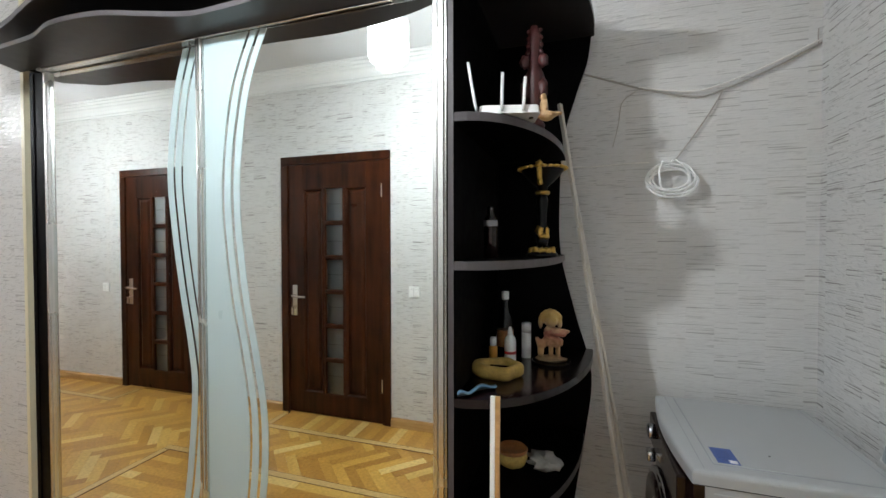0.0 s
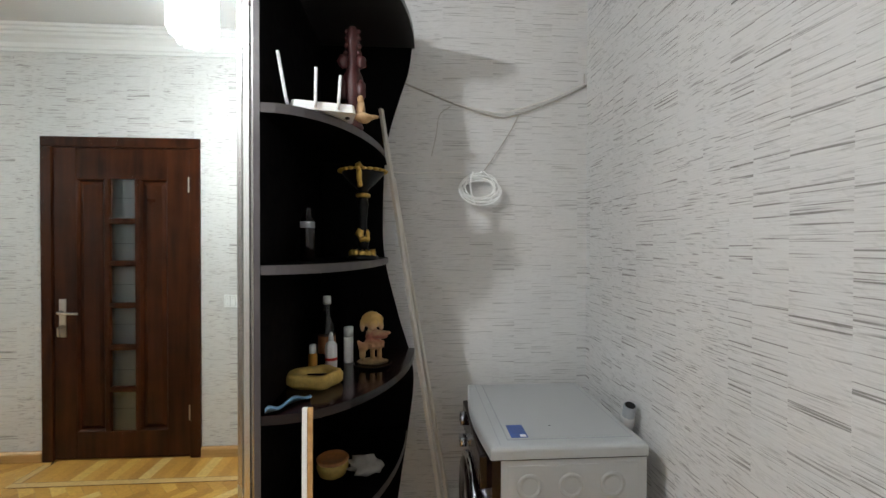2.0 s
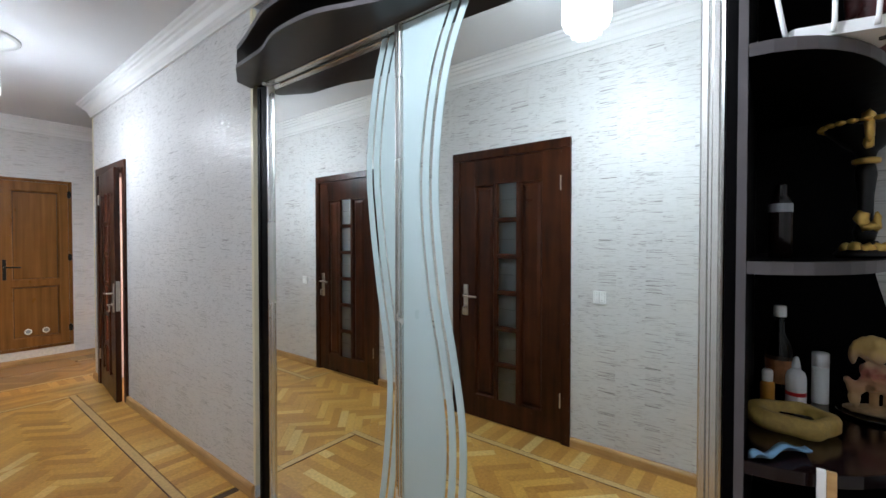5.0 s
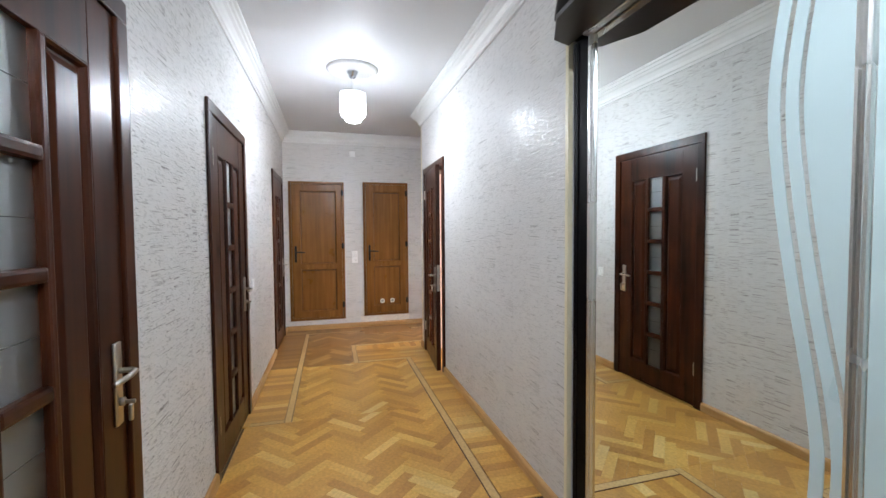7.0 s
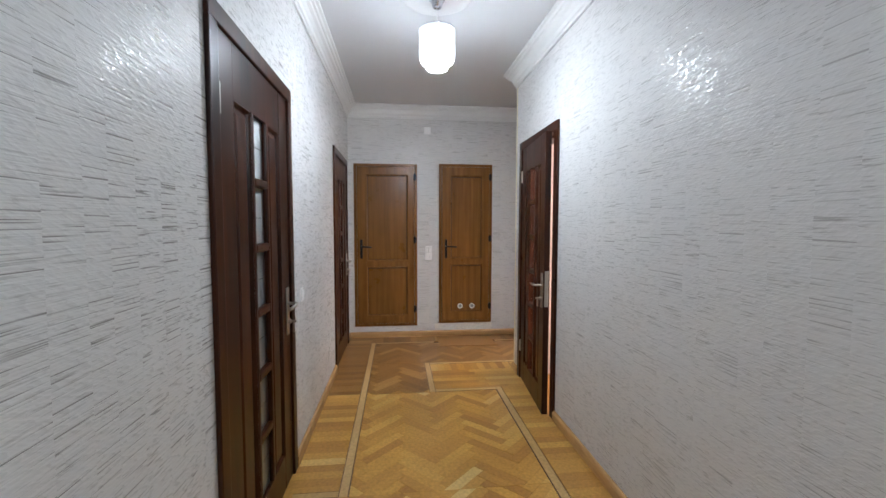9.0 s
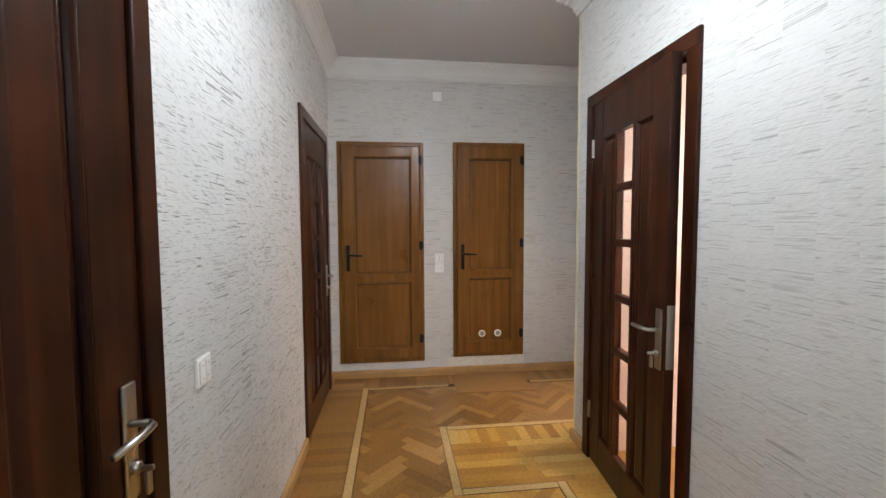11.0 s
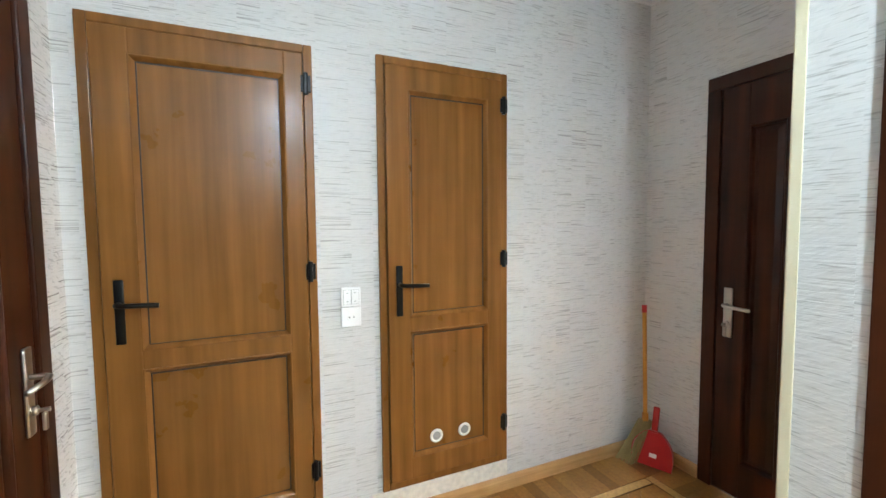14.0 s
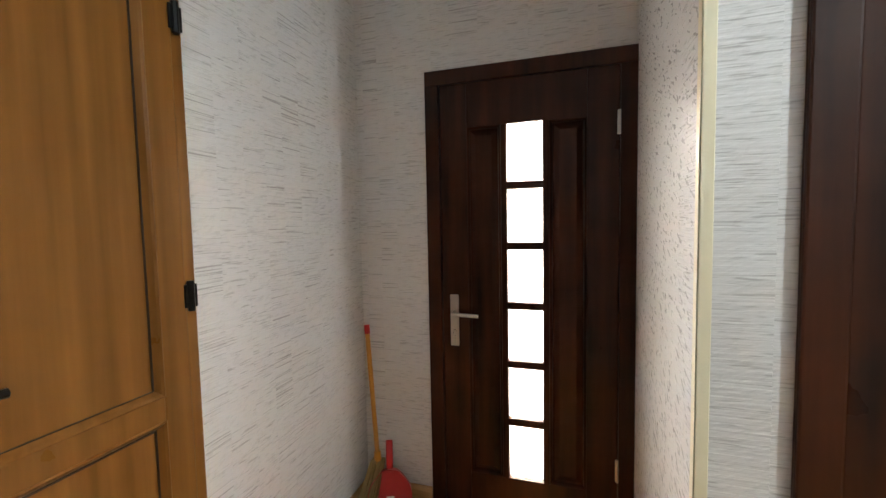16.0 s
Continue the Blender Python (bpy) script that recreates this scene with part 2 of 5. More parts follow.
M_WHITE = plain("white_plastic", (0.90, 0.90, 0.89), 0.35, wear=0.05)
M_TRIM = plain("cream_corner_trim", (0.76, 0.70, 0.50), 0.4, wear=0.06, scale=8)
M_PANE = glass("frosted_pane_glass", (0.80, 0.86, 0.86), 0.42, 0.25)
M_CLEAR = glass("clear_pane_glass", (0.97, 0.96, 0.95), 0.06)
M_PANE_LINE = plain("dark_glass_line", (0.10, 0.11, 0.10), 0.5)
M_BOTTLE = glass("dark_bottle_glass", (0.05, 0.05, 0.05), 0.06)
M_PARQUET = parquet_material("oak_parquet", [(0.0, (0.45, 0.215, 0.045)), (0.3, (0.57, 0.298, 0.066)), (0.8, (0.67, 0.370, 0.086)), (0.95, (0.73, 0.46, 0.13)), (1.0, (0.80, 0.58, 0.24))])
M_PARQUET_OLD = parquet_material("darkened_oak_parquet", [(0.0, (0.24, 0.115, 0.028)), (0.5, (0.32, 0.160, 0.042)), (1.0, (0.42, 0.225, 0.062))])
M_PARQUET_MID = parquet_material("mid_oak_parquet", [(0.0, (0.27, 0.130, 0.034)), (0.4, (0.34, 0.170, 0.046)), (0.85, (0.41, 0.215, 0.060)), (1.0, (0.50, 0.29, 0.10))])
M_STRIP = parquet_material("pale_inlay_strip", [(0.0, (0.58, 0.38, 0.16)), (1.0, (0.68, 0.47, 0.22))])
M_INK = parquet_material("dark_inlay_line", [(0.0, (0.11, 0.045, 0.014)), (1.0, (0.16, 0.068, 0.022))])
M_SUB = plain("dark_floor_joint", (0.06, 0.03, 0.012), 0.7)
M_SILVER = plain("silver_appliance_paint", (0.42, 0.435, 0.44), 0.38, metal=0.1, wear=0.03, scale=4, bump=0.02)
M_BLUE = plain("blue_sticker", (0.03, 0.08, 0.30), 0.3, wear=0.4, scale=60)
M_LABEL = plain("blue_label_print", (0.035, 0.08, 0.28), 0.4)
M_GOLD = plain("gold_paint", (0.62, 0.40, 0.10), 0.33, metal=0.7, wear=0.3, scale=60)
M_MAROON = plain("maroon_carved_resin", (0.060, 0.012, 0.011), 0.42, wear=0.5, scale=70, bump=0.5, fine=220)
M_ORANGE = plain("orange_brown_resin", (0.42, 0.17, 0.06), 0.45, wear=0.4, scale=80)
M_IVORY = plain("tan_resin", (0.50, 0.31, 0.15), 0.5, wear=0.3, scale=70)
M_WICKER = plain("yellow_straw_weave", (0.50, 0.34, 0.09), 0.6, wear=0.35, scale=90, bump=0.6, fine=300)
M_RED = plain("red_plastic", (0.50, 0.012, 0.014), 0.3, wear=0.12)
M_YELLOW = plain("orange_yellow_stick", (0.60, 0.27, 0.03), 0.4, wear=0.12)
M_BRISTLE = plain("straw_bristles", (0.30, 0.24, 0.10), 0.7, wear=0.3, scale=120)
M_CABLE = plain("white_cable_sheath", (0.80, 0.78, 0.74), 0.45)
M_DUCT = plain("dusty_white_duct", (0.60, 0.57, 0.51), 0.45, wear=0.1)
M_GASKET = plain("brown_glazing_gasket", (0.030, 0.013, 0.006), 0.5)
M_SEAM = plain("grey_plastic_gap", (0.50, 0.50, 0.49), 0.5)
M_GREYCABLE = plain("grey_cable_sheath", (0.42, 0.39, 0.35), 0.5)
M_PIPE = plain("grey_pipe_plastic", (0.30, 0.32, 0.34), 0.4)
M_RUBBER = plain("black_rubber", (0.015, 0.015, 0.015), 0.5)
M_TILE = plain("pink_wall_tile", (0.73, 0.59, 0.53), 0.3, wear=0.05, scale=4)
M_GROUT = plain("tile_grout", (0.70, 0.62, 0.56), 0.8)
M_PATCH = plain("brown_board_patch", (0.33, 0.175, 0.058), 0.5, wear=0.22, scale=14)
M_LAMP = glow("lamp_core_glow", (0.93, 0.98, 1.07), LAMP_GLOW)
M_BEADS = glow("lit_crystal_beads", (0.94, 0.98, 1.06), SHADE_GLOW)
_n, _l = M_BEADS.node_tree.nodes, M_BEADS.node_tree.links
_mix, _clear = _n.new("ShaderNodeMixShader"), _n.new("ShaderNodeBsdfTransparent")
_mix.inputs[0].default_value = 0.26
_l.new(_clear.outputs[0], _mix.inputs[1]), _l.new(_n["Principled BSDF"].outputs[0], _mix.inputs[2])
_l.new(_mix.outputs[0], _n["Material Output"].inputs["Surface"])
M_OUT = glow("landing_glow_sheet", (1.0, 0.93, 0.91), 8.0)
M_CREAMCLOTH = plain("white_cloth", (0.38, 0.36, 0.33), 0.8, wear=0.2, scale=50)
M_BLUECLOTH = plain("pale_blue_cloth", (0.10, 0.19, 0.29), 0.6, wear=0.3, scale=50)

# ---- mesh helpers ----


def box(bm, lo, hi, bevel=0.0):
    """An upright box between two corners, with rounded edges where asked."""
    size = [b - a for a, b in zip(lo, hi)]
    mid = [(a + b) / 2 for a, b in zip(lo, hi)]
    made = bmesh.ops.create_cube(bm, size=1.0, matrix=Matrix.Translation(mid) @ Matrix.Diagonal((*size, 1)))
    if bevel:
        edges = {e for v in made["verts"] for e in v.link_edges}
        bmesh.ops.bevel(bm, geom=list(edges), offset=min(bevel, 0.45 * min(size)), segments=2, affect="EDGES", profile=0.6)
    return bm


def bm_box(lo, hi, bevel=0.0):
    return box(bmesh.new(), lo, hi, bevel)


def lathe(bm, rings, m=Matrix(), seg=20):
    """A turned body from rings of (radius, height)."""
    loops = []
    for r, z in rings:
        loops.append([bm.verts.new(m @ Vector((r * math.cos(2 * math.pi * i / seg), r * math.sin(2 * math.pi * i / seg), z))) for i in range(seg)])
    for a, b in zip(loops, loops[1:]):
        for i in range(seg):
            bm.faces.new((a[i], a[(i + 1) % seg], b[(i + 1) % seg], b[i]))
    bm.faces.new(loops[0][::-1]), bm.faces.new(loops[-1])
    return bm


def tube(bm, points, radius, seg=8):
    """A round cord or bar along points."""
    pts = [Vector(p) for p in points]
    loops = []
    for i, p in enumerate(pts):
        way = (pts[min(i + 1, len(pts) - 1)] - pts[max(i - 1, 0)]).normalized()
        side = way.orthogonal().normalized() if i == 0 else (side - way * side.dot(way)).normalized()
        up = way.cross(side)
        loops.append([bm.verts.new(p + radius * (math.cos(2 * math.pi * k / seg) * side + math.sin(2 * math.pi * k / seg) * up)) for k in range(seg)])
    for a, b in zip(loops, loops[1:]):
        for k in range(seg):
            bm.faces.new((a[k], a[(k + 1) % seg], b[(k + 1) % seg], b[k]))
    bm.faces.new(loops[0][::-1]), bm.faces.new(loops[-1])
    return bm


def slab(bm, outline, z0, z1, m=Matrix(), inset=0.0):
    """A flat body from an outline in x and y."""
    c = sum((Vector((x, y, 0)) for x, y in outline), Vector()) / len(outline)
    low = [bm.verts.new(m @ Vector((x, y, z0))) for x, y in outline]
    top = []
    for x, y in outline:
        d = Vector((x, y, 0)) - c
        d = d - d.normalized() * inset if inset and d.length > inset else d
        top.append(bm.verts.new(m @ Vector((c.x + d.x, c.y + d.y, z1))))
    k = len(outline)
    for i in range(k):
        bm.faces.new((low[i], low[(i + 1) % k], top[(i + 1) % k], top[i]))
    bm.faces.new(low[::-1]), bm.faces.new(top)
    return bm


def smooth_curve(points, steps=8):
    """A smooth line through 2D points."""
    out = []
    for i in range(len(points) - 1):
        p0, p1, p2, p3 = points[max(i - 1, 0)], points[i], points[i + 1], points[min(i + 2, len(points) - 1)]
        for s in range(steps):
            t = s / steps
            out.append(tuple(0.5 * (2 * b + (c - a) * t + (2 * a - 5 * b + 4 * c - d) * t * t + (3 * b - a - 3 * c + d) * t ** 3) for a, b, c, d in zip(p0, p1, p2, p3)))
    return out + [tuple(points[-1])]


def part(name, bm, material, parent=None, label="", smooth=False):
    """Links a bmesh as one mesh object under a thing or a part."""
    bmesh.ops.recalc_face_normals(bm, faces=bm.faces)
    me = bpy.data.meshes.new(name)
    bm.to_mesh(me)
    bm.free()
    me.materials.append(material)
    if smooth:
        me.polygons.foreach_set("use_smooth", [True] * len(me.polygons))
    ob = new(name, me)
    ob.parent = parent
    return tagged(ob, label)


def thing(name, label, category, m=Matrix(), kind="", group=""):
    ob = new(name)
    ob.empty_display_size = 0.1
    ob.matrix_world = m
    return tagged(ob, label, category, group, kind)


def solid(name, bm, material, label, category, kind="", smooth=False, group=""):
    return tagged(part(name, bm, material, None, "", smooth), label, category, group, kind)


# ---- plan (metres) ----
Y_LEFT, Y_RIGHT, X_END, X_EAST, Y_NICHE, Y_FRONT, X_VEST, X_VEST2 = -0.235, 1.466, -6.335, 1.47, 2.07, 2.52, -5.072, -5.034
CEIL, X_TRIM, WALL = 2.80, -1.865, 0.16
DOOR_H = 2.115


def wall_with_openings(bm, along, face, depth, a0, a1, openings=(), z1=CEIL):
    """A wall from a0 to a1 with its face at one coordinate, its depth behind it, and openings (a, b, sill, head)."""
    def put(p, q, z0, z2):
        if q - p > 1e-4 and z2 - z0 > 1e-4:
            lo, hi = sorted((face, face + depth))
            box(bm, (p, lo, z0) if along == "x" else (lo, p, z0), (q, hi, z2) if along == "x" else (hi, q, z2))
    at = a0
    for a, b, s, h in sorted(openings):
        put(at, a, 0, z1), put(a, b, 0, s), put(a, b, h, z1)
        at = b
    put(at, a1, 0, z1)
    return bm


# outer widths of the doors: start, end
DOOR_A, DOOR_B, DOOR_C = (-1.722, -0.727), (-3.625, -2.632), (-6.16, -5.172)
DOOR_R, DOOR_F = (-4.925, -4.028), (-5.967, -5.037)
BATH, CLOSET = (-0.168, 0.592, 0.138, 2.115), (0.858, 1.522, 0.160, 2.125)
J = 0.045

wl = wall_with_openings(bmesh.new(), "x", Y_LEFT, -WALL, X_END - WALL, X_EAST + WALL, [(a + J, b - J, 0, DOOR_H - J) for a, b in (DOOR_A, DOOR_B, DOOR_C)])
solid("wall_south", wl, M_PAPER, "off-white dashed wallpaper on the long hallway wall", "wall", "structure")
wr = wall_with_openings(bmesh.new(), "x", Y_RIGHT, WALL, X_VEST, X_TRIM, [(DOOR_R[0] + J, DOOR_R[1] - J, 0, DOOR_H - J)])
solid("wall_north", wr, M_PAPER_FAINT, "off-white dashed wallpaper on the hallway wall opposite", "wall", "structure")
we = wall_with_openings(bmesh.new(), "y", X_END, -WALL, Y_LEFT, Y_FRONT + WALL, [(BATH[0] + 0.02, BATH[1] - 0.02, BATH[2] + 0.02, BATH[3] - 0.02), (CLOSET[0] + 0.02, CLOSET[1] - 0.02, CLOSET[2] + 0.02, CLOSET[3] - 0.02)])
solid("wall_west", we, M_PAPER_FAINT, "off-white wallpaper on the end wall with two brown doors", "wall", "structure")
wf = wall_with_openings(bmesh.new(), "x", Y_FRONT, WALL, X_END, X_VEST2, [(DOOR_F[0] + J, DOOR_F[1] - J, 0, DOOR_H - J)])
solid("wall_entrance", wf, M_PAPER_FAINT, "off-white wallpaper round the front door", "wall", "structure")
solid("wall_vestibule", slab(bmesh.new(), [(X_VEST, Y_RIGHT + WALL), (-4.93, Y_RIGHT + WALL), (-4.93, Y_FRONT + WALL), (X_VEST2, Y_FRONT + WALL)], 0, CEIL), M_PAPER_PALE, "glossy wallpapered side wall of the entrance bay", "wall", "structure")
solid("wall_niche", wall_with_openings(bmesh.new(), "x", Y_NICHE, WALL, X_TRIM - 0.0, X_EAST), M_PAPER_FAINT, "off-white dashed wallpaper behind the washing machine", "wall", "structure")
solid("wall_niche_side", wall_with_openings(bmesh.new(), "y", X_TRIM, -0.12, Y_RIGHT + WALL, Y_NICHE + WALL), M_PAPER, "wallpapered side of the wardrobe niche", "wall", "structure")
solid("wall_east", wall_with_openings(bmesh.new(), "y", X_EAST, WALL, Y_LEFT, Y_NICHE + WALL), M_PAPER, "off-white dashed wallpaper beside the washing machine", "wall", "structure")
solid("ceiling", bm_box((X_END - 0.3, -3.2, CEIL), (X_EAST + 0.3, 3.9, CEIL + 0.12)), M_CEIL, "smooth white painted ceiling", "ceiling", "structure")

# rooms behind the doors, closed all round
rm = bmesh.new()
box(rm, (-6.6, -3.15, -0.02), (-6.5, -0.395, CEIL)), box(rm, (1.63, -3.15, -0.02), (1.73, -0.395, CEIL)), box(rm, (-6.6, -3.25, -0.02), (1.73, -3.15, CEIL))
solid("wall_back_rooms", rm, M_ROOM, "plain walls of the unlit rooms behind the hallway doors", "wall", "structure")
kr = bmesh.new()
box(kr, (-1.98, 2.24, 0), (-1.90, 3.6, CEIL)), box(kr, (-4.93, 3.5, 0), (-1.98, 3.6, CEIL))
solid("wall_kitchen", kr, M_TILE, "pink walls of the bright room behind the ajar door", "wall", "structure")
solid("wall_kitchen_back", bm_box((-1.98, 1.61, 0), (-1.925, 2.24, CEIL)), M_TILE, "pink wall of the bright room", "wall", "structure")
gr = solid("wall_tiled", bm_box((-4.928, 1.612, 0), (-4.90, 3.5, CEIL)), M_GROUT, "pink tiled wall behind the ajar door", "wall", "structure")
tile_mesh = None
for i in range(7):
    for k in range(11):
        y0, z0 = 1.614 + i * 0.262, 0.004 + k * 0.252
        if tile_mesh is None:
            t = part("tile", bm_box((0, 0, 0), (0.008, 0.258, 0.248), 0.002), M_TILE, gr)
            tile_mesh = t.data
        else:
            t = new("tile", tile_mesh)
            t.parent = gr
        t.matrix_basis = pose(-4.90, y0, z0)
# glowing sheet added behind the front door so its panes shine white
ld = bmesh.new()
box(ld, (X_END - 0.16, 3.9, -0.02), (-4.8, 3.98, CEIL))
solid("landing_backdrop", ld, M_OUT, "glowing sheet standing in for the bright landing outside", "backdrop", "structure")
ls = bmesh.new()
box(ls, (-6.6, 2.68, -0.02), (X_END - 0.10, 3.9, CEIL)), box(ls, (-4.88, 3.6, -0.02), (-4.80, 3.9, CEIL))
solid("wall_landing", ls, M_ROOM, "side walls of the landing outside", "wall", "structure")

# ---- cornice and skirting ----


def sweep(bm, profile, line, close_left=True):
    """A moulding of (out, up) corners along a floor-plan line, mitred; out points to the left of the walk along it."""
    pts = [Vector((x, y, 0)) for x, y in line]
    rings = []
    for i, p in enumerate(pts):
        a = (p - pts[i - 1]).normalized() if i else None
        b = (pts[i + 1] - p).normalized() if i < len(pts) - 1 else None
        na, nb = [Vector((-d.y, d.x, 0)) if d else None for d in (a, b)]
        if na and nb:
            n = (na + nb) / (1 + na.dot(nb))
        else:
            n = na or nb
        rings.append([bm.verts.new(p + n * o + Vector((0, 0, z))) for o, z in profile])
    k = len(profile)
    for r, s in zip(rings, rings[1:]):
        for j in range(k):
            bm.faces.new((r[j], r[(j + 1) % k], s[(j + 1) % k], s[j]))
    bm.faces.new(rings[0]), bm.faces.new(rings[-1][::-1])
    return bm


CORN = [(0, -0.145), (0.014, -0.145), (0.016, -0.128), (0.026, -0.120), (0.030, -0.095), (0.048, -0.070), (0.066, -0.058), (0.070, -0.044), (0.084, -0.038), (0.088, -0.022), (0.104, -0.016), (0.106, 0), (0, 0)]
e = 0.002
corn = sweep(bmesh.new(), [(o, CEIL - e + z) for o, z in CORN], [(-1.70, Y_RIGHT - e), (X_VEST - e, Y_RIGHT - e), (X_VEST2 - e, Y_FRONT - e), (X_END + e, Y_FRONT - e), (X_END + e, Y_LEFT + e), (X_EAST - e, Y_LEFT + e), (X_EAST - e, Y_NICHE - e), (X_TRIM + e, Y_NICHE - e)])
solid("cornice", corn, M_CORN, "white stepped plaster cornice along the ceiling", "cornice", "structure")

SKIRT = [(0, 0.0), (0.020, 0.0), (0.020, 0.050), (0.016, 0.060), (0.010, 0.066), (0.004, 0.068), (0, 0.068)]


def skirting(line):
    solid("baseboard", sweep(bmesh.new(), [(o, z + 0.001) for o, z in SKIRT], line), M_BASE, "light oak skirting board along the wall", "skirting board", "structure")


skirting([(DOOR_F[0] - 0.002, Y_FRONT - e), (X_END + e, Y_FRONT - e), (X_END + e, Y_LEFT + e), (DOOR_C[0] - 0.002, Y_LEFT + e)])
skirting([(DOOR_C[1] + 0.002, Y_LEFT + e), (DOOR_B[0] - 0.002, Y_LEFT + e)])
skirting([(DOOR_B[1] + 0.002, Y_LEFT + e), (DOOR_A[0] - 0.002, Y_LEFT + e)])
skirting([(DOOR_A[1] + 0.002, Y_LEFT + e), (X_EAST - e, Y_LEFT + e), (X_EAST - e, Y_NICHE - e), (0.72, Y_NICHE - e)])
skirting([(X_TRIM - 0.012, Y_RIGHT - e), (DOOR_R[1] + 0.002, Y_RIGHT - e)])
skirting([(DOOR_R[0] - 0.002, Y_RIGHT - e), (X_VEST - e, Y_RIGHT - e), (X_VEST2 - e - 0.001, Y_FRONT - 0.02)])

# cream corner strips where the wallpaper turns
for name, x0, x1, s in (("trim", X_TRIM, 1, 1), ("trim", X_VEST, 1, -1)):
    t = bmesh.new()
    if s > 0:
        box(t, (x0 - 0.020, Y_RIGHT - 0.0045, 0.07), (x0 + 0.0045, Y_RIGHT - 0.0005, 2.65), 0.0015)
        box(t, (x0 + 0.0005, Y_RIGHT - 0.0045, 0.07), (x0 + 0.0045, Y_RIGHT + 0.020, 2.65), 0.0015)
    else:
        box(t, (x0 - 0.0045, Y_RIGHT - 0.0045, 0.07), (x0 + 0.020, Y_RIGHT - 0.0005, 2.65), 0.0015)
        box(t, (x0 - 0.0045, Y_RIGHT - 0.0045, 0.07), (x0 - 0.0005, Y_RIGHT + 0.020, 2.65), 0.0015)
    solid(name, t, M_TRIM, "cream plastic corner strip on the wall edge", "trim", "structure")
# bare plaster band under the narrow door, where the paper stops
solid("trim", bm_box((X_END, CLOSET[0] - 0.05, 0.070), (X_END + 0.004, CLOSET[1] + 0.008, CLOSET[2] - 0.003)), M_PLASTER, "bare stained plaster strip under the narrow brown door", "plaster strip", "structure")

# ---- doors ----


def handle_set(parent, at, out, side, m=Matrix()):
    """Satin long-plate lever handle; out: way it stands off, side: way the lever points (along x)."""
    def tr(p):
        return m @ Vector(p)
    x, y, z = at
    b = bmesh.new()
    box(b, (x - 0.021, min(y, y + out * 0.010), z - 0.145), (x + 0.021, max(y, y + out * 0.010), z + 0.105), 0.006)
    bmesh.ops.transform(b, matrix=m, verts=b.verts)
    plate = part("handle", b, M_NICKEL, parent, "satin nickel long-plate handle", True)
    pts = [(x, y + out * 0.008, z + 0.02), (x, y + out * 0.045, z + 0.02), (x + side * 0.010, y + out * 0.056, z + 0.02), (x + side * 0.05, y + out * 0.060, z + 0.018), (x + side * 0.125, y + out * 0.052, z + 0.014)]
    part("lever", tube(bmesh.new(), [tr(p) for p in pts], 0.0085, 10), M_NICKEL, plate, "", True)
    k = bmesh.new()
    lathe(k, [(0.013, 0), (0.013, 0.012), (0.009, 0.014)], m @ Matrix.Translation((x, y + out * 0.009, z - 0.075)) @ Matrix.Rotation(math.radians(90 * -out), 4, "X") @ Matrix.Rotation(math.radians(0), 4, "Z"))
    part("keyhole_collar", k, M_NICKEL, plate, "", True)
    key = bmesh.new()
    box(key, (x - 0.003, min(y + out * 0.018, y + out * 0.050), z - 0.082), (x + 0.003, max(y + out * 0.018, y + out * 0.050), z - 0.070), 0.002)
    box(key, (x - 0.004, min(y + out * 0.030, y + out * 0.040), z - 0.135), (x + 0.012, max(y + out * 0.030, y + out * 0.040), z - 0.085), 0.003)
    bmesh.ops.transform(key, matrix=m, verts=key.verts)
    part("key", key, M_NICKEL, plate, "", True)


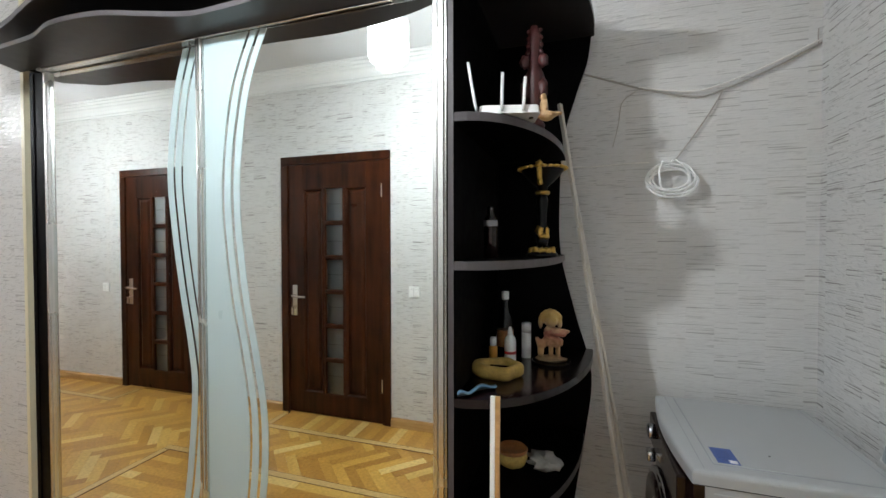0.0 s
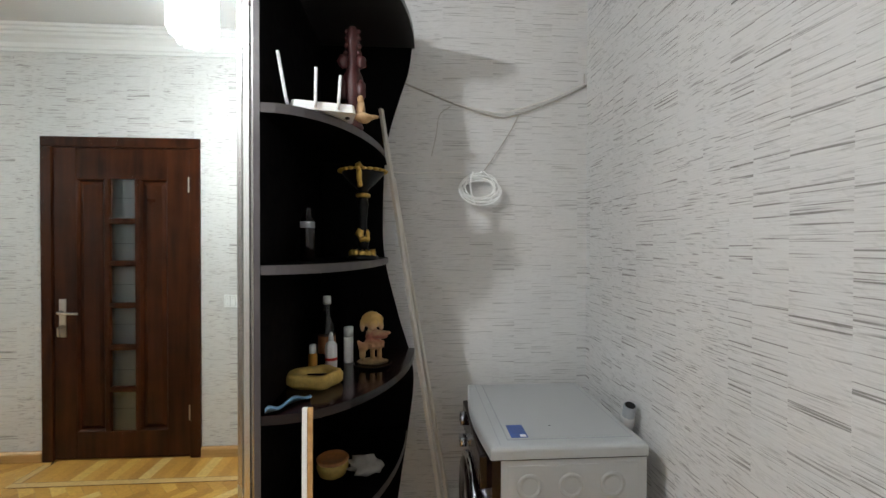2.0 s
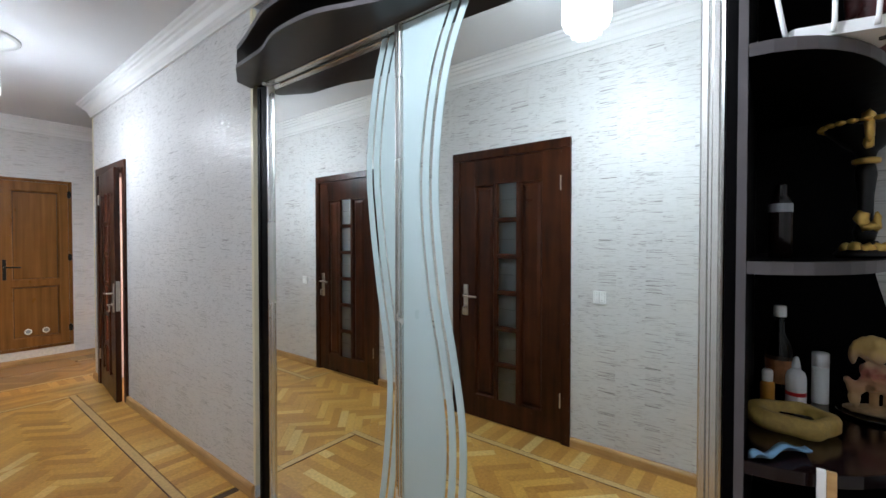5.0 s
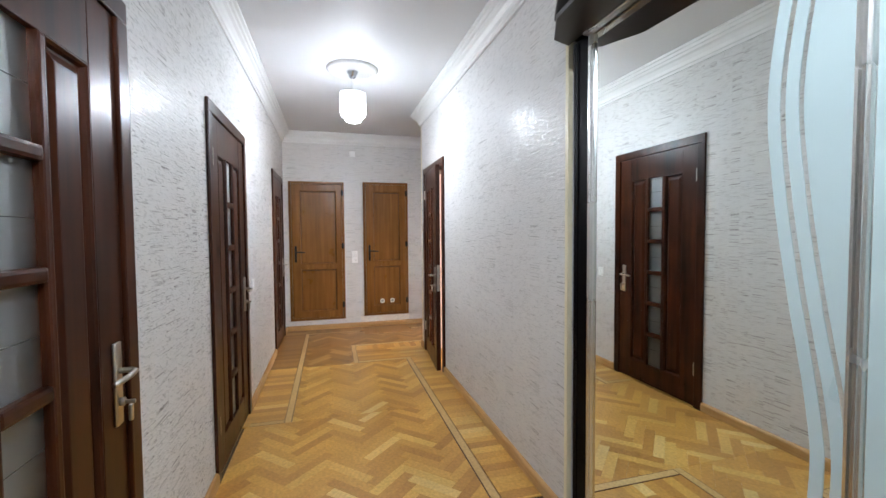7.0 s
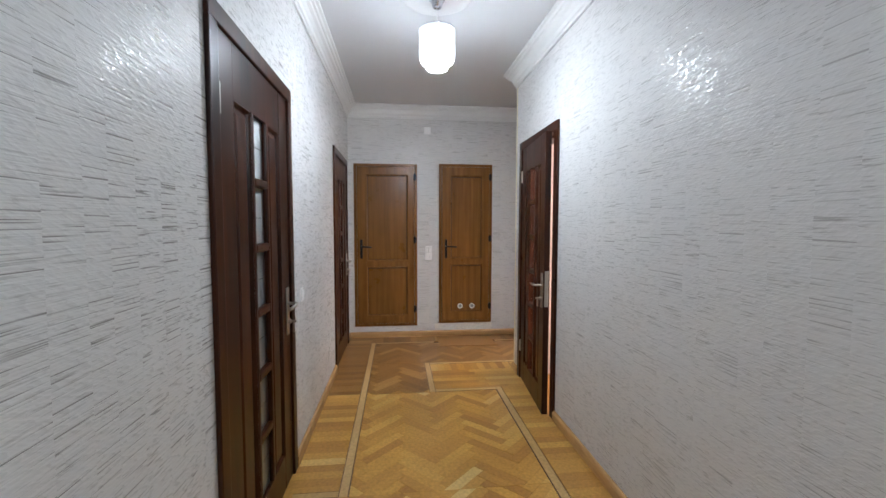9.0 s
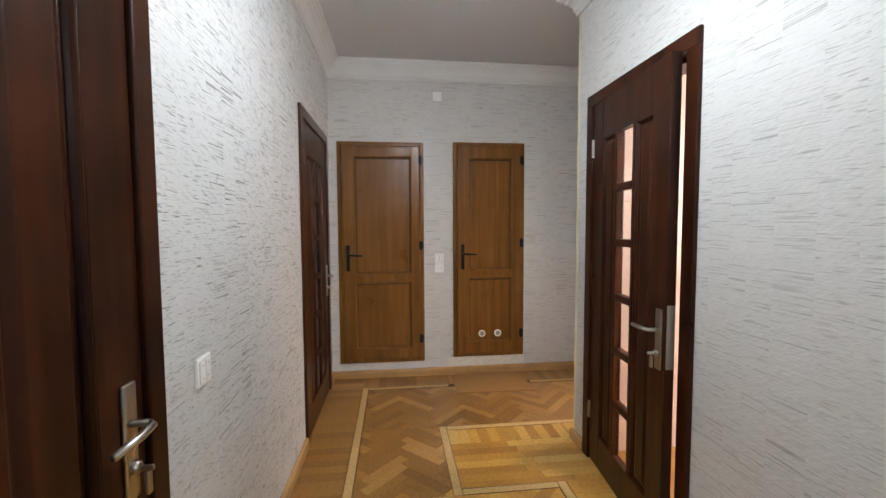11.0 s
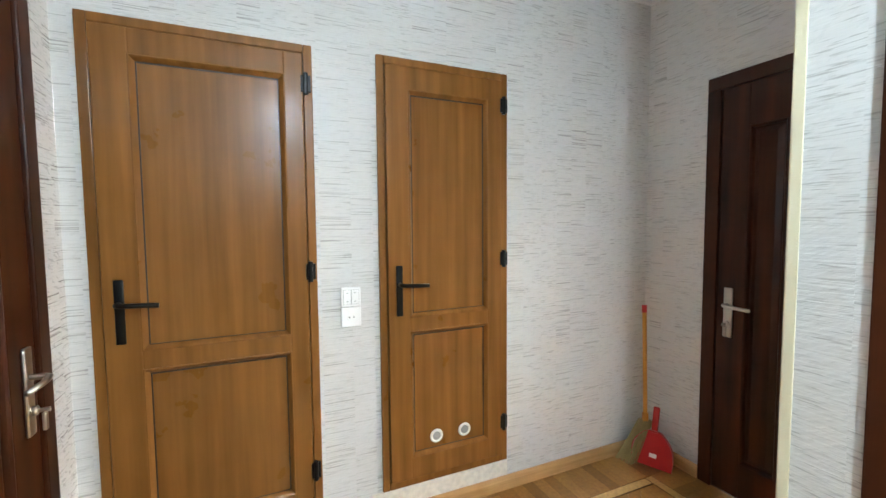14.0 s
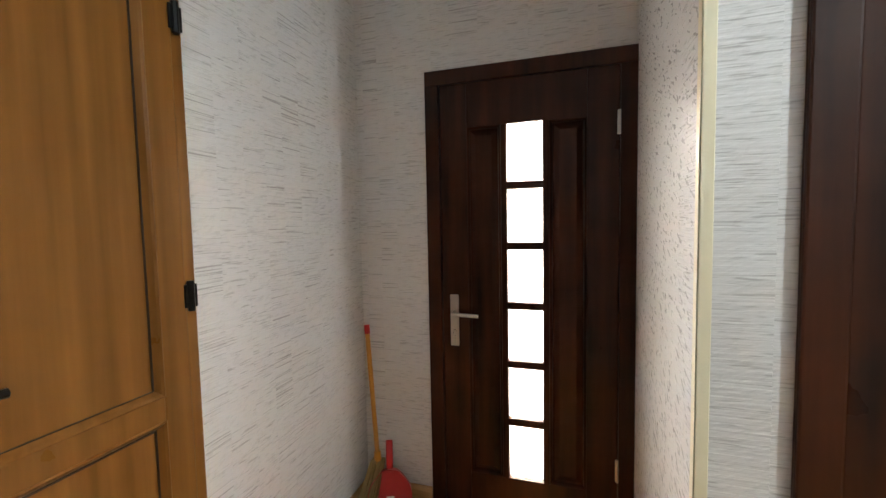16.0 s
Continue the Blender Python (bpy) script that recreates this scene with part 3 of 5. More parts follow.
def glazed_door(name, width, m, hinge_left, label, opening=0.0):
    """Dark stained door with casing, two raised panels and a column of six frosted panes. Local x runs along the wall, the seen side is -y, 0 is the wall's face."""
    d = thing(name, label, "door", m, "structure")
    W, H, c = width, DOOR_H, 0.068
    for nm, lo, hi in (("casing", (0, -0.018, 0.0), (c, 0.0, H - c)), ("casing", (W - c, -0.018, 0.0), (W, 0.0, H - c)), ("casing", (0, -0.018, H - c), (W, 0.0, H))):
        part(nm, bm_box(lo, hi, 0.005), M_DOOR, d)
    for lo, hi in (((J + 0.001, 0.001, 0), (c - 0.004, WALL, H - c)), ((W - c + 0.004, 0.001, 0), (W - J - 0.001, WALL, H - c)), ((J + 0.001, 0.001, H - c + 0.004), (W - J - 0.001, WALL, H - J - 0.001))):
        part("jamb", bm_box(lo, hi), M_DOOR, d)
    for lo, hi in (((c - 0.004, 0.038, 0), (c + 0.014, 0.058, H - c)), ((W - c - 0.014, 0.038, 0), (W - c + 0.004, 0.058, H - c)), ((c - 0.004, 0.038, H - c - 0.014), (W - c + 0.004, 0.0579, H - c + 0.004))):
        part("door_stop", bm_box(lo, hi), M_DOOR, d)
    # leaf, hung on one side
    x0, x1, z0, z1 = c, W - c, 0.008, H - c
    y0, y1 = -0.006, 0.036
    hx = x0 if hinge_left else x1
    turn = Matrix.Translation((hx, y0, 0)) @ Matrix.Rotation(math.radians(-opening if hinge_left else opening), 4, "Z") @ Matrix.Translation((-hx, -y0, 0))

    def leaf_part(nm, b, mat, parent, label="", smooth=False):
        bmesh.ops.transform(b, matrix=turn, verts=b.verts)
        return part(nm, b, mat, parent, label, smooth)

    mid, pw = (x0 + x1) / 2, 0.078
    p0, p1 = 0.185, 1.845
    st = (x1 - x0) * 0.165
    b = bmesh.new()
    box(b, (x0 + 0.003, y0, z0), (x0 + st, y1, z1), 0.003), box(b, (x1 - st, y0, z0), (x1 - 0.003, y1, z1), 0.003)
    box(b, (x0 + st, y0 + 0.0008, p1), (x1 - st, y1, z1 - 0.0005), 0.003), box(b, (x0 + st, y0 + 0.0008, z0), (x1 - st, y1, p0), 0.003)
    for s in (-1, 1):
        q = sorted((mid + s * pw, mid + s * (pw + 0.030)))
        box(b, (q[0], y0 - 0.003, p0 - 0.002), (q[1], y1, p1 + 0.002), 0.008)
    leaf = leaf_part("leaf", b, M_DOOR, d)
    for s in (-1, 1):
        lo_x, hi_x = (x0 + st, mid - pw - 0.030) if s < 0 else (mid + pw + 0.030, x1 - st)
        b = bmesh.new()
        # raised field with sloped margins
        rings = [(0.0, y0 + 0.001), (0.004, y0 + 0.000), (0.010, y0 + 0.006), (0.014, y0 + 0.017), (0.019, y0 + 0.018), (0.042, y0 + 0.007), (0.046, y0 + 0.0065)]
        loops = []
        for inset, yy in rings:
            loops.append([b.verts.new((x, yy, z)) for x, z in ((lo_x + inset, p0 + inset), (hi_x - inset, p0 + inset), (hi_x - inset, p1 - inset), (lo_x + inset, p1 - inset))])
        for r, t in zip(loops, loops[1:]):
            for i in range(4):
                b.faces.new((r[i], r[(i + 1) % 4], t[(i + 1) % 4], t[i]))
        b.faces.new(loops[-1])
        back = [b.verts.new((x, y1 - 0.004, z)) for x, z in ((lo_x, p0), (hi_x, p0), (hi_x, p1), (lo_x, p1))]
        for i in range(4):
            b.faces.new((loops[0][i], loops[0][(i + 1) % 4], back[(i + 1) % 4], back[i]))
        b.faces.new(back)
        leaf_part("panel", b, M_DOOR, leaf)
    step = (p1 - p0) / 6
    for i in range(6):
        z = p0 + i * step
        if i:
            leaf_part("glazing_bar", bm_box((mid - pw - 0.006, y0 - 0.004, z - 0.019), (mid + pw + 0.006, y1 - 0.002, z + 0.019), 0.010), M_DOOR, leaf)
        pane = leaf_part("pane", bm_box((mid - pw - 0.002, 0.012, z - 0.0), (mid + pw + 0.002, 0.016, z + step)), M_CLEAR if opening else M_PANE, leaf, "clear glass pane" if opening else "frosted glass pane")
        pane.visible_shadow = False
        if not opening and hinge_left:
            zl = z + step * (0.50 + 0.05 * math.sin(i * 2.3 + W * 9))
            leaf_part("pane_line", bm_box((mid - pw, 0.0112, zl - 0.0009), (mid + pw, 0.0121, zl + 0.0009)), M_PANE_LINE, pane, "thin dark line across the glass")
    inset = 0.038 if opening else 0.062
    hnd = x1 - inset if hinge_left else x0 + inset
    handle_set(leaf, (hnd, y0, 0.935 if opening else 0.955), -1, -1 if hinge_left else 1, turn)
    for z in (0.25, 1.76):
        h = bmesh.new()
        x = x0 + 0.002 if hinge_left else x1 - 0.002
        lathe(h, [(0.006, 0), (0.0065, 0.002), (0.0065, 0.098), (0.006, 0.10)], Matrix.Translation((x, y0 - 0.006, z)), 10)
        box(h, (x - 0.010, y0 - 0.004, z), (x + 0.010, y0 + 0.001, z + 0.10), 0.001)
        part("hinge", h, M_NICKEL, d, "bare metal hinge")
    if opening:
        latch = bm_box(((x1 if hinge_left else x0) - 0.0025, y0 + 0.006, 0.80), ((x1 if hinge_left else x0) + 0.0, y1 - 0.006, 1.06), 0.001)
        leaf_part("latch_plate", latch, M_NICKEL, leaf)
    return d


def south_pose(x):
    return pose(x, Y_LEFT, 0, 0, 0, 180)


glazed_door("door_1", DOOR_A[1] - DOOR_A[0], south_pose(DOOR_A[1]), True, "closed dark-stained wooden door with six frosted panes")
glazed_door("door_2", DOOR_B[1] - DOOR_B[0], south_pose(DOOR_B[1]), True, "closed dark-stained wooden door with six frosted panes")
glazed_door("door_3", DOOR_C[1] - DOOR_C[0], south_pose(DOOR_C[1]), True, "closed dark-stained wooden door near the end wall")
glazed_door("door_4", DOOR_R[1] - DOOR_R[0], pose(DOOR_R[0], Y_RIGHT, 0), True, "ajar dark-stained door with panes lit from behind", 5.0)
glazed_door("door_5", DOOR_F[1] - DOOR_F[0], pose(DOOR_F[0], Y_FRONT, 0), False, "closed dark front door with six glaring bright panes")


def laminate_door(name, y0, y1, z0, z1, label, top, low_top, mid_lo, bottom, left, right, vents=False):
    """Brown laminate door and frame set flush into the end wall; local x runs along +y of the hall, the seen side is -y."""
    d = thing(name, label, "door", pose(X_END, y0, 0, 0, 0, 90), "structure")
    W = y1 - y0
    f = 0.034
    for lo, hi in (((0, -0.012, z0), (f, 0.06, z1)), ((W - f, -0.012, z0), (W, 0.06, z1)), ((f, -0.012, z1 - f), (W - f, 0.06, z1)), ((f, -0.012, z0), (W - f, 0.06, z0 + f))):
        part("door_frame", bm_box(lo, hi, 0.004), M_LAMIN, d)
    g = 0.003
    b = bmesh.new()
    ya, yb = -0.022, 0.05
    box(b, (f + g, ya, z0 + f + g), (left, yb, z1 - f - g), 0.006), box(b, (right, ya, z0 + f + g), (W - f - g, yb, z1 - f - g), 0.006)
    for lo, hi in ((top, z1 - f - g), (mid_lo, low_top), (z0 + f + g, bottom)):
        box(b, (left - 0.004, ya + 0.0007, lo), (right + 0.004, yb, hi), 0.006)
    leaf = part("leaf", b, M_LAMIN, d)
    for lo, hi in ((low_top, top), (bottom, mid_lo)):
        part("panel", bm_box((left - 0.004, -0.004, lo - 0.004), (right + 0.004, 0.03, hi + 0.004)), M_LAMIN, leaf)
        bead = bmesh.new()
        loops = [[bead.verts.new((x, y, z)) for x, z in ((left - o, lo - o), (right + o, lo - o), (right + o, hi + o), (left - o, hi + o))] for o, y in ((0.004, ya + 0.0002), (0.0, ya - 0.0012), (-0.006, ya + 0.003), (-0.016, -0.0062), (-0.016, -0.0042), (0.004, -0.0042))]
        for r, t in zip(loops, loops[1:] + loops[:1]):
            for i in range(4):
                bead.faces.new((r[i], r[(i + 1) % 4], t[(i + 1) % 4], t[i]))
        part("bead", bead, M_LAMIN, leaf)
        left, right, lo, hi = left + 0.0165, right - 0.0165, lo + 0.0165, hi - 0.0165
        gk = bmesh.new()
        for a, c in (((left - 0.001, -0.0065, lo), (left + 0.004, -0.0035, hi)), ((right - 0.004, -0.0065, lo), (right + 0.001, -0.0035, hi)), ((left + 0.004, -0.0065, hi - 0.005), (right - 0.004, -0.0035, hi + 0.001)), ((left + 0.004, -0.0065, lo - 0.001), (right - 0.004, -0.0035, lo + 0.002))):
            box(gk, a, c)
        part("gasket", gk, M_GASKET, leaf, "dark brown glazing gasket")
        left, right = left - 0.0165, right + 0.0165
    hz = 1.09
    b = bm_box((0.072, ya - 0.010, hz - 0.115), (0.102, ya, hz + 0.115), 0.005)
    h = part("handle", b, M_BLACK, leaf, "black long-plate lever handle", True)
    x = 0.087
    part("lever", tube(bmesh.new(), [(x, ya - 0.008, hz + 0.03), (x, ya - 0.045, hz + 0.03), (x + 0.012, ya - 0.055, hz + 0.03), (x + 0.055, ya - 0.055, hz + 0.028), (x + 0.125, ya - 0.050, hz + 0.024)], 0.009, 10), M_BLACK, h, "", True)
    for z in (z0 + 0.17, (z0 + z1) / 2 + 0.03, z1 - 0.20):
        hb = bmesh.new()
        lathe(hb, [(0.008, 0), (0.010, 0.003), (0.010, 0.082), (0.008, 0.085)], Matrix.Translation((W - f + 0.006, ya - 0.004, z)), 10)
        box(hb, (W - f - 0.012, ya - 0.006, z + 0.010), (W - f + 0.026, -0.010, z + 0.075), 0.002)
        part("hinge", hb, M_BLACK, d, "black metal hinge")
    if vents:
        for k in (0.268, 0.418):
            v = bmesh.new()
            mm = Matrix.Translation((k, -0.0065, 0.372)) @ Matrix.Rotation(math.radians(90), 4, "X")
            lathe(v, [(0.033, 0), (0.033, 0.004), (0.030, 0.007), (0.023, 0.007), (0.022, 0.003), (0.021, 0.002)], mm, 24)
            vent = part("vent", v, M_WHITE, leaf, "round white air vent", True)
            s = bmesh.new()
            lathe(s, [(0.0205, 0.0025), (0.0205, 0.004)], mm, 20)
            part("vent_mesh", s, M_PIPE, vent, "grey vent mesh")
    return d


laminate_door("door_6", *BATH, "closed brown laminate door with black handle", 1.985, 0.945, 0.872, 0.268, 0.148, 0.648)
laminate_door("door_7", *CLOSET, "narrow brown laminate door with two round vents", 1.985, 0.965, 0.895, 0.300, 0.140, 0.545, True)

# ---- switches ----


def switch(name, m, label, rows=1, size=0.085, holes=False):
    """Square white plates stacked on a wall; seen side -y, centred on the pose."""
    t = thing(name, label, "switch", m)
    for r in range(rows):
        z = (r - (rows - 1) / 2) * (size + 0.003)
        p = part("plate", bm_box((-size / 2, -0.011, z - size / 2), (size / 2, -0.0005, z + size / 2), 0.004), M_WHITE, t, "", False)
        if holes and r == 0:
            part("socket", lathe(bmesh.new(), [(0.020, 0), (0.020, 0.0025), (0.017, 0.003)], Matrix.Translation((0, -0.0105, z)) @ Matrix.Rotation(math.radians(90), 4, "X"), 20), M_WHITE, p)
            # flat black discs colour in the dark of the two holes
            for s in (-0.0095, 0.0095):
                part("hole_shade_disc", lathe(bmesh.new(), [(0.003, 0), (0.003, 0.001)], Matrix.Translation((s, -0.0136, z)) @ Matrix.Rotation(math.radians(90), 4, "X"), 8), M_BLACK, p)
        else:
            # raised grey plate whose colour stands for shade in the rocker gap
            part("gap_shade_plate", bm_box((-size / 2 + 0.0085, -0.0118, z - size / 2 + 0.0105), (size / 2 - 0.0085, -0.0108, z + size / 2 - 0.0105)), M_SEAM, p, "grey plate drawing the shade round the rockers")
            for s in (-1, 1):
                for zz in (z - size / 2 + 0.022, z + size / 2 - 0.026):
                    part("mark", bm_box((s * size * 0.19 - 0.004, -0.0149, zz), (s * size * 0.19 + 0.004, -0.0144, zz + 0.004)), M_SEAM, p, "small grey mark")
                part("rocker", bm_box((min(s * 0.002, s * (size / 2 - 0.010)), -0.0145, z - size / 2 + 0.012), (max(s * 0.002, s * (size / 2 - 0.010)), -0.0105, z + size / 2 - 0.012), 0.002), M_WHITE, p)
    return t


switch("light_switch", pose(X_END, 0.730, 1.034, 0, 0, 90), "white switch above a socket between the brown doors", 2, 0.085, True)
switch("light_switch", pose(-3.842, Y_LEFT, 0.966, 0, 0, 180), "square white double light switch on the wallpaper")
switch("light_switch", pose(-0.536, Y_LEFT, 1.04, 0, 0, 180), "square white double light switch by the door")
jb = thing("junction_cover", "small white cover plate high on the end wall", "cover plate", pose(X_END, 0.716, 2.519, 0, 0, 90))
part("cover", bm_box((-0.04, -0.022, -0.042), (0.04, -0.0005, 0.042), 0.004), M_WHITE, jb)

# ---- ceiling lamps ----


def ceiling_lamp(x, y, label):
    lamp = thing("ceiling_lamp", label, "lamp", pose(x, y, CEIL), group="crystal ceiling lamps")
    part("ceiling_rose", lathe(bmesh.new(), [(0.218, -0.0005), (0.218, -0.010), (0.212, -0.018), (0.200, -0.022), (0.185, -0.020), (0.06, -0.020)], seg=48), M_CORN, lamp, "white plaster ceiling rose", True)
    part("cup", lathe(bmesh.new(), [(0.050, -0.021), (0.049, -0.028), (0.036, -0.045), (0.030, -0.066), (0.022, -0.076), (0.006, -0.078)], seg=24), M_CHROME, lamp, "chrome ceiling cup", True)
    part("cord", tube(bmesh.new(), [(0, 0, -0.076), (0, 0, -0.195)], 0.0025, 6), M_WHITE, lamp)
    part("top_ring", lathe(bmesh.new(), [(0.012, -0.190), (0.016, -0.192), (0.016, -0.203), (0.012, -0.205)], seg=16), M_CHROME, lamp, "chrome collar", True)
    # unseen plate, added to hold the bulb's light off the ceiling
    part("top_plate", lathe(bmesh.new(), [(0.068, -0.206), (0.070, -0.207), (0.070, -0.210), (0.067, -0.211)], seg=24), M_WHITE, lamp, "added white plate shading the ceiling from the bulb")
    part("ring", tube(bmesh.new(), [(0.108 * math.cos(k / 14 * math.pi), 0.108 * math.sin(k / 14 * math.pi), -0.203) for k in range(29)], 0.003, 6), M_CHROME, lamp, "thin chrome ring", True)
    for k in range(3):
        part("spoke", tube(bmesh.new(), [(0.014 * math.cos(k * 2.094), 0.014 * math.sin(k * 2.094), -0.2), (0.107 * math.cos(k * 2.094), 0.107 * math.sin(k * 2.094), -0.203)], 0.002, 5), M_CHROME, lamp)
    # unseen opaque body, added to turn the bulb's light downward
    part("bulb_body", lathe(bmesh.new(), [(0.013, -0.335), (0.022, -0.348), (0.031, -0.366), (0.033, -0.374)], seg=20), M_WHITE, lamp, "white plastic bulb body, added to cut upward light", True)
    part("bulb", lathe(bmesh.new(), [(0.0325, -0.3745), (0.033, -0.386), (0.030, -0.400), (0.022, -0.412), (0.010, -0.419), (0.002, -0.4205)], seg=20), M_LAMP, lamp, "glowing white bulb dome", True)
    part("bulb_socket", lathe(bmesh.new(), [(0.014, -0.205), (0.016, -0.207), (0.016, -0.328), (0.013, -0.3345)], seg=14), M_WHITE, lamp)
    shade = bmesh.new()
    for ring, count, drop in ((0.106, 34, 9), (0.088, 26, 10)):
        for i in range(count):
            a = 2 * math.pi * i / count
            for k in range(drop):
                rr = ring - (0.0 if k < 8 else 0.010 * (k - 7))
                c = Vector((rr * math.cos(a), rr * math.sin(a), -0.219 - k * 0.0225 * (1.0 if ring > 0.1 else 0.98)))
                side = Vector((-math.sin(a), math.cos(a), 0)) * 0.0075
                out = Vector((math.cos(a), math.sin(a), 0)) * 0.005
                v = [shade.verts.new(c + q) for q in (Vector((0, 0, 0.011)), side, out, -side, -out, Vector((0, 0, -0.011)))]
                for j in range(4):
                    s, t = v[1 + j], v[1 + (j + 1) % 4]
                    shade.faces.new((v[0], s, t)), shade.faces.new((v[5], t, s))
    for rr, z in ((0.060, -0.440), (0.030, -0.450), (0.0, -0.458)):
        for i in range(max(1, int(rr * 180))):
            a = 2 * math.pi * i / max(1, int(rr * 180))
            bmesh.ops.create_icosphere(shade, subdivisions=1, radius=0.010, matrix=Matrix.Translation((rr * math.cos(a), rr * math.sin(a), z)))
    tagged(part("bead_shade", shade, M_BEADS, lamp, "hanging strings of lit crystal beads"), kind="stuff")
    return lamp


ceiling_lamp(-3.88, 0.605, "lit white crystal-bead lamp under a plaster rose")
ceiling_lamp(-0.345, 0.60, "lit white crystal-bead lamp near the mirrored wardrobe")

# ---- wardrobe with sliding mirror doors ----
YM = 1.425
X0, X1, XS = -1.785, 0.271, -0.735
TOP = 2.185
wd = thing("wardrobe", "built-in dark wardrobe with sliding mirrored doors and wavy canopy", "wardrobe")
b = bmesh.new()
box(b, (X0, YM + 0.095, 0.0), (X1 - 0.03, Y_NICHE - 0.004, 2.36))
part("body", b, M_WENGE, wd)
part("side_post", bm_box((X0, YM + 0.020, 0.0), (-1.680, YM + 0.0945, 2.20), 0.002), M_WENGE, wd)
part("post_strip", bm_box((X0 + 0.016, YM + 0.0165, 0.0), (X0 + 0.034, YM + 0.0205, 2.19), 0.001), M_WENGE, wd, "dark edge strip")
part("plinth", bm_box((-1.676, YM + 0.008, 0.0), (X1 - 0.055, YM + 0.070, 0.045)), M_WENGE, wd)
for yy, nm in ((YM - 0.012, "top_track"), (YM + 0.030, "top_track")):
    part(nm, bm_box((-1.677, yy, TOP), (X1, yy + 0.034, TOP + 0.024), 0.003), M_ALU, wd, "aluminium sliding track")
part("bottom_track", bm_box((-1.677, YM - 0.014, 0.0455), (X1 - 0.055, YM + 0.06, 0.058), 0.002), M_ALU, wd, "aluminium sliding track")
part("fascia", bm_box((X0, YM - 0.016, TOP + 0.025), (X1, YM + 0.0945, 2.36), 0.002), M_WENGE, wd)


def stile(parent, xa, xb, y):
    """An aluminium upright with two ribs."""
    w = xb - xa
    front = [(0, 0.016), (0, -0.010), (0.08, -0.015), (0.30, -0.016), (0.36, -0.009), (0.46, -0.009), (0.52, -0.017), (0.74, -0.017), (0.80, -0.010), (0.94, -0.012), (1.0, -0.008), (1.0, 0.016)]
    s = slab(bmesh.new(), [(xa + k * w, y + o) for k, o in front], 0.060, TOP - 0.001)
    part("stile", s, M_ALU, parent, "aluminium upright")


def wave_strip(bm, edge_a, edge_b, y, thick=0.0016):
    """A band of frosting between two upright wavy lines of (x, z)."""
    loops = []
    for yy in (y, y - thick):
        loops.append(([bm.verts.new((x, yy, z)) for x, z in edge_a], [bm.verts.new((x, yy, z)) for x, z in edge_b]))
    (a0, b0), (a1, b1) = loops
    for i in range(len(a0) - 1):
        bm.faces.new((a1[i], b1[i], b1[i + 1], a1[i + 1])), bm.faces.new((a0[i], a0[i + 1], b0[i + 1], b0[i]))
        bm.faces.new((a0[i], a1[i], a1[i + 1], a0[i + 1])), bm.faces.new((b0[i], b0[i + 1], b1[i + 1], b1[i]))
    for i in (0, -1):
        bm.faces.new((a0[i], b0[i], b1[i], a1[i]))
    return bm


WAVE_R = smooth_curve([(2.183, -0.428), (1.951, -0.516), (1.602, -0.557), (1.248, -0.525), (1.014, -0.478), (0.782, -0.442), (0.545, -0.446), (0.30, -0.485), (0.064, -0.55)], 6)
WAVE_L = smooth_curve([(2.183, -0.860), (1.994, -0.915), (1.719, -0.950), (1.489, -0.934), (1.235, -0.896), (0.983, -0.850), (0.807, -0.837), (0.469, -0.869), (0.25, -0.91), (0.064, -0.945)], 6)


def shifted(wave, dx):
    return [(x + dx, z) for z, x in wave]


for side, (xa, xb, y) in (("left", (-1.676, XS - 0.004, YM + 0.030)), ("right", (XS - 0.014, 0.235, YM))):
    sd = part("sliding_door", bm_box((xa + 0.03, y + 0.005, 0.062), (xb - 0.02, y + 0.014, TOP - 0.002)), M_WENGE, wd, "sliding mirror door")
    part("mirror", bm_box((xa + 0.025, y + 0.0003, 0.064), (xb - 0.015, y + 0.0048, TOP - 0.003)), M_MIRROR, sd, "clear silvered mirror")
    stile(sd, xa, xa + (0.028 if side == "left" else 0.030), y)
    if side == "left":
        n_ = [(XS - 0.006, z) for z, x in WAVE_L]
        part("frosted_field", wave_strip(bmesh.new(), shifted(WAVE_L, 0.082), n_, y), M_FROST, sd, "pale blue frosted wavy field")
        for o in (0.0, 0.042):
            part("frosted_stripe", wave_strip(bmesh.new(), shifted(WAVE_L, o), shifted(WAVE_L, o + 0.028), y), M_FROST, sd, "frosted wavy stripe")
    else:
        n_ = [(XS + 0.018, z) for z, x in WAVE_R]
        part("frosted_field", wave_strip(bmesh.new(), n_, shifted(WAVE_R, -0.084), y), M_FROST, sd, "pale blue frosted wavy field")
        for o in (0.0, -0.043):
            part("frosted_stripe", wave_strip(bmesh.new(), shifted(WAVE_R, o - 0.028), shifted(WAVE_R, o), y), M_FROST, sd, "frosted wavy stripe")
        stile(sd, 0.200, 0.248, y)
    if side == "left":
        hang = Vector(((xa + xb) / 2, y, 0))
        sd.matrix_world = Matrix.Translation(hang) @ Matrix.Rotation(math.radians(0.4), 4, "Z") @ Matrix.Translation(-hang)
part("end_post", bm_box((0.2485, YM - 0.020, 0.0), (X1 - 0.001, YM + 0.0945, TOP - 0.001), 0.002), M_WENGE, wd)


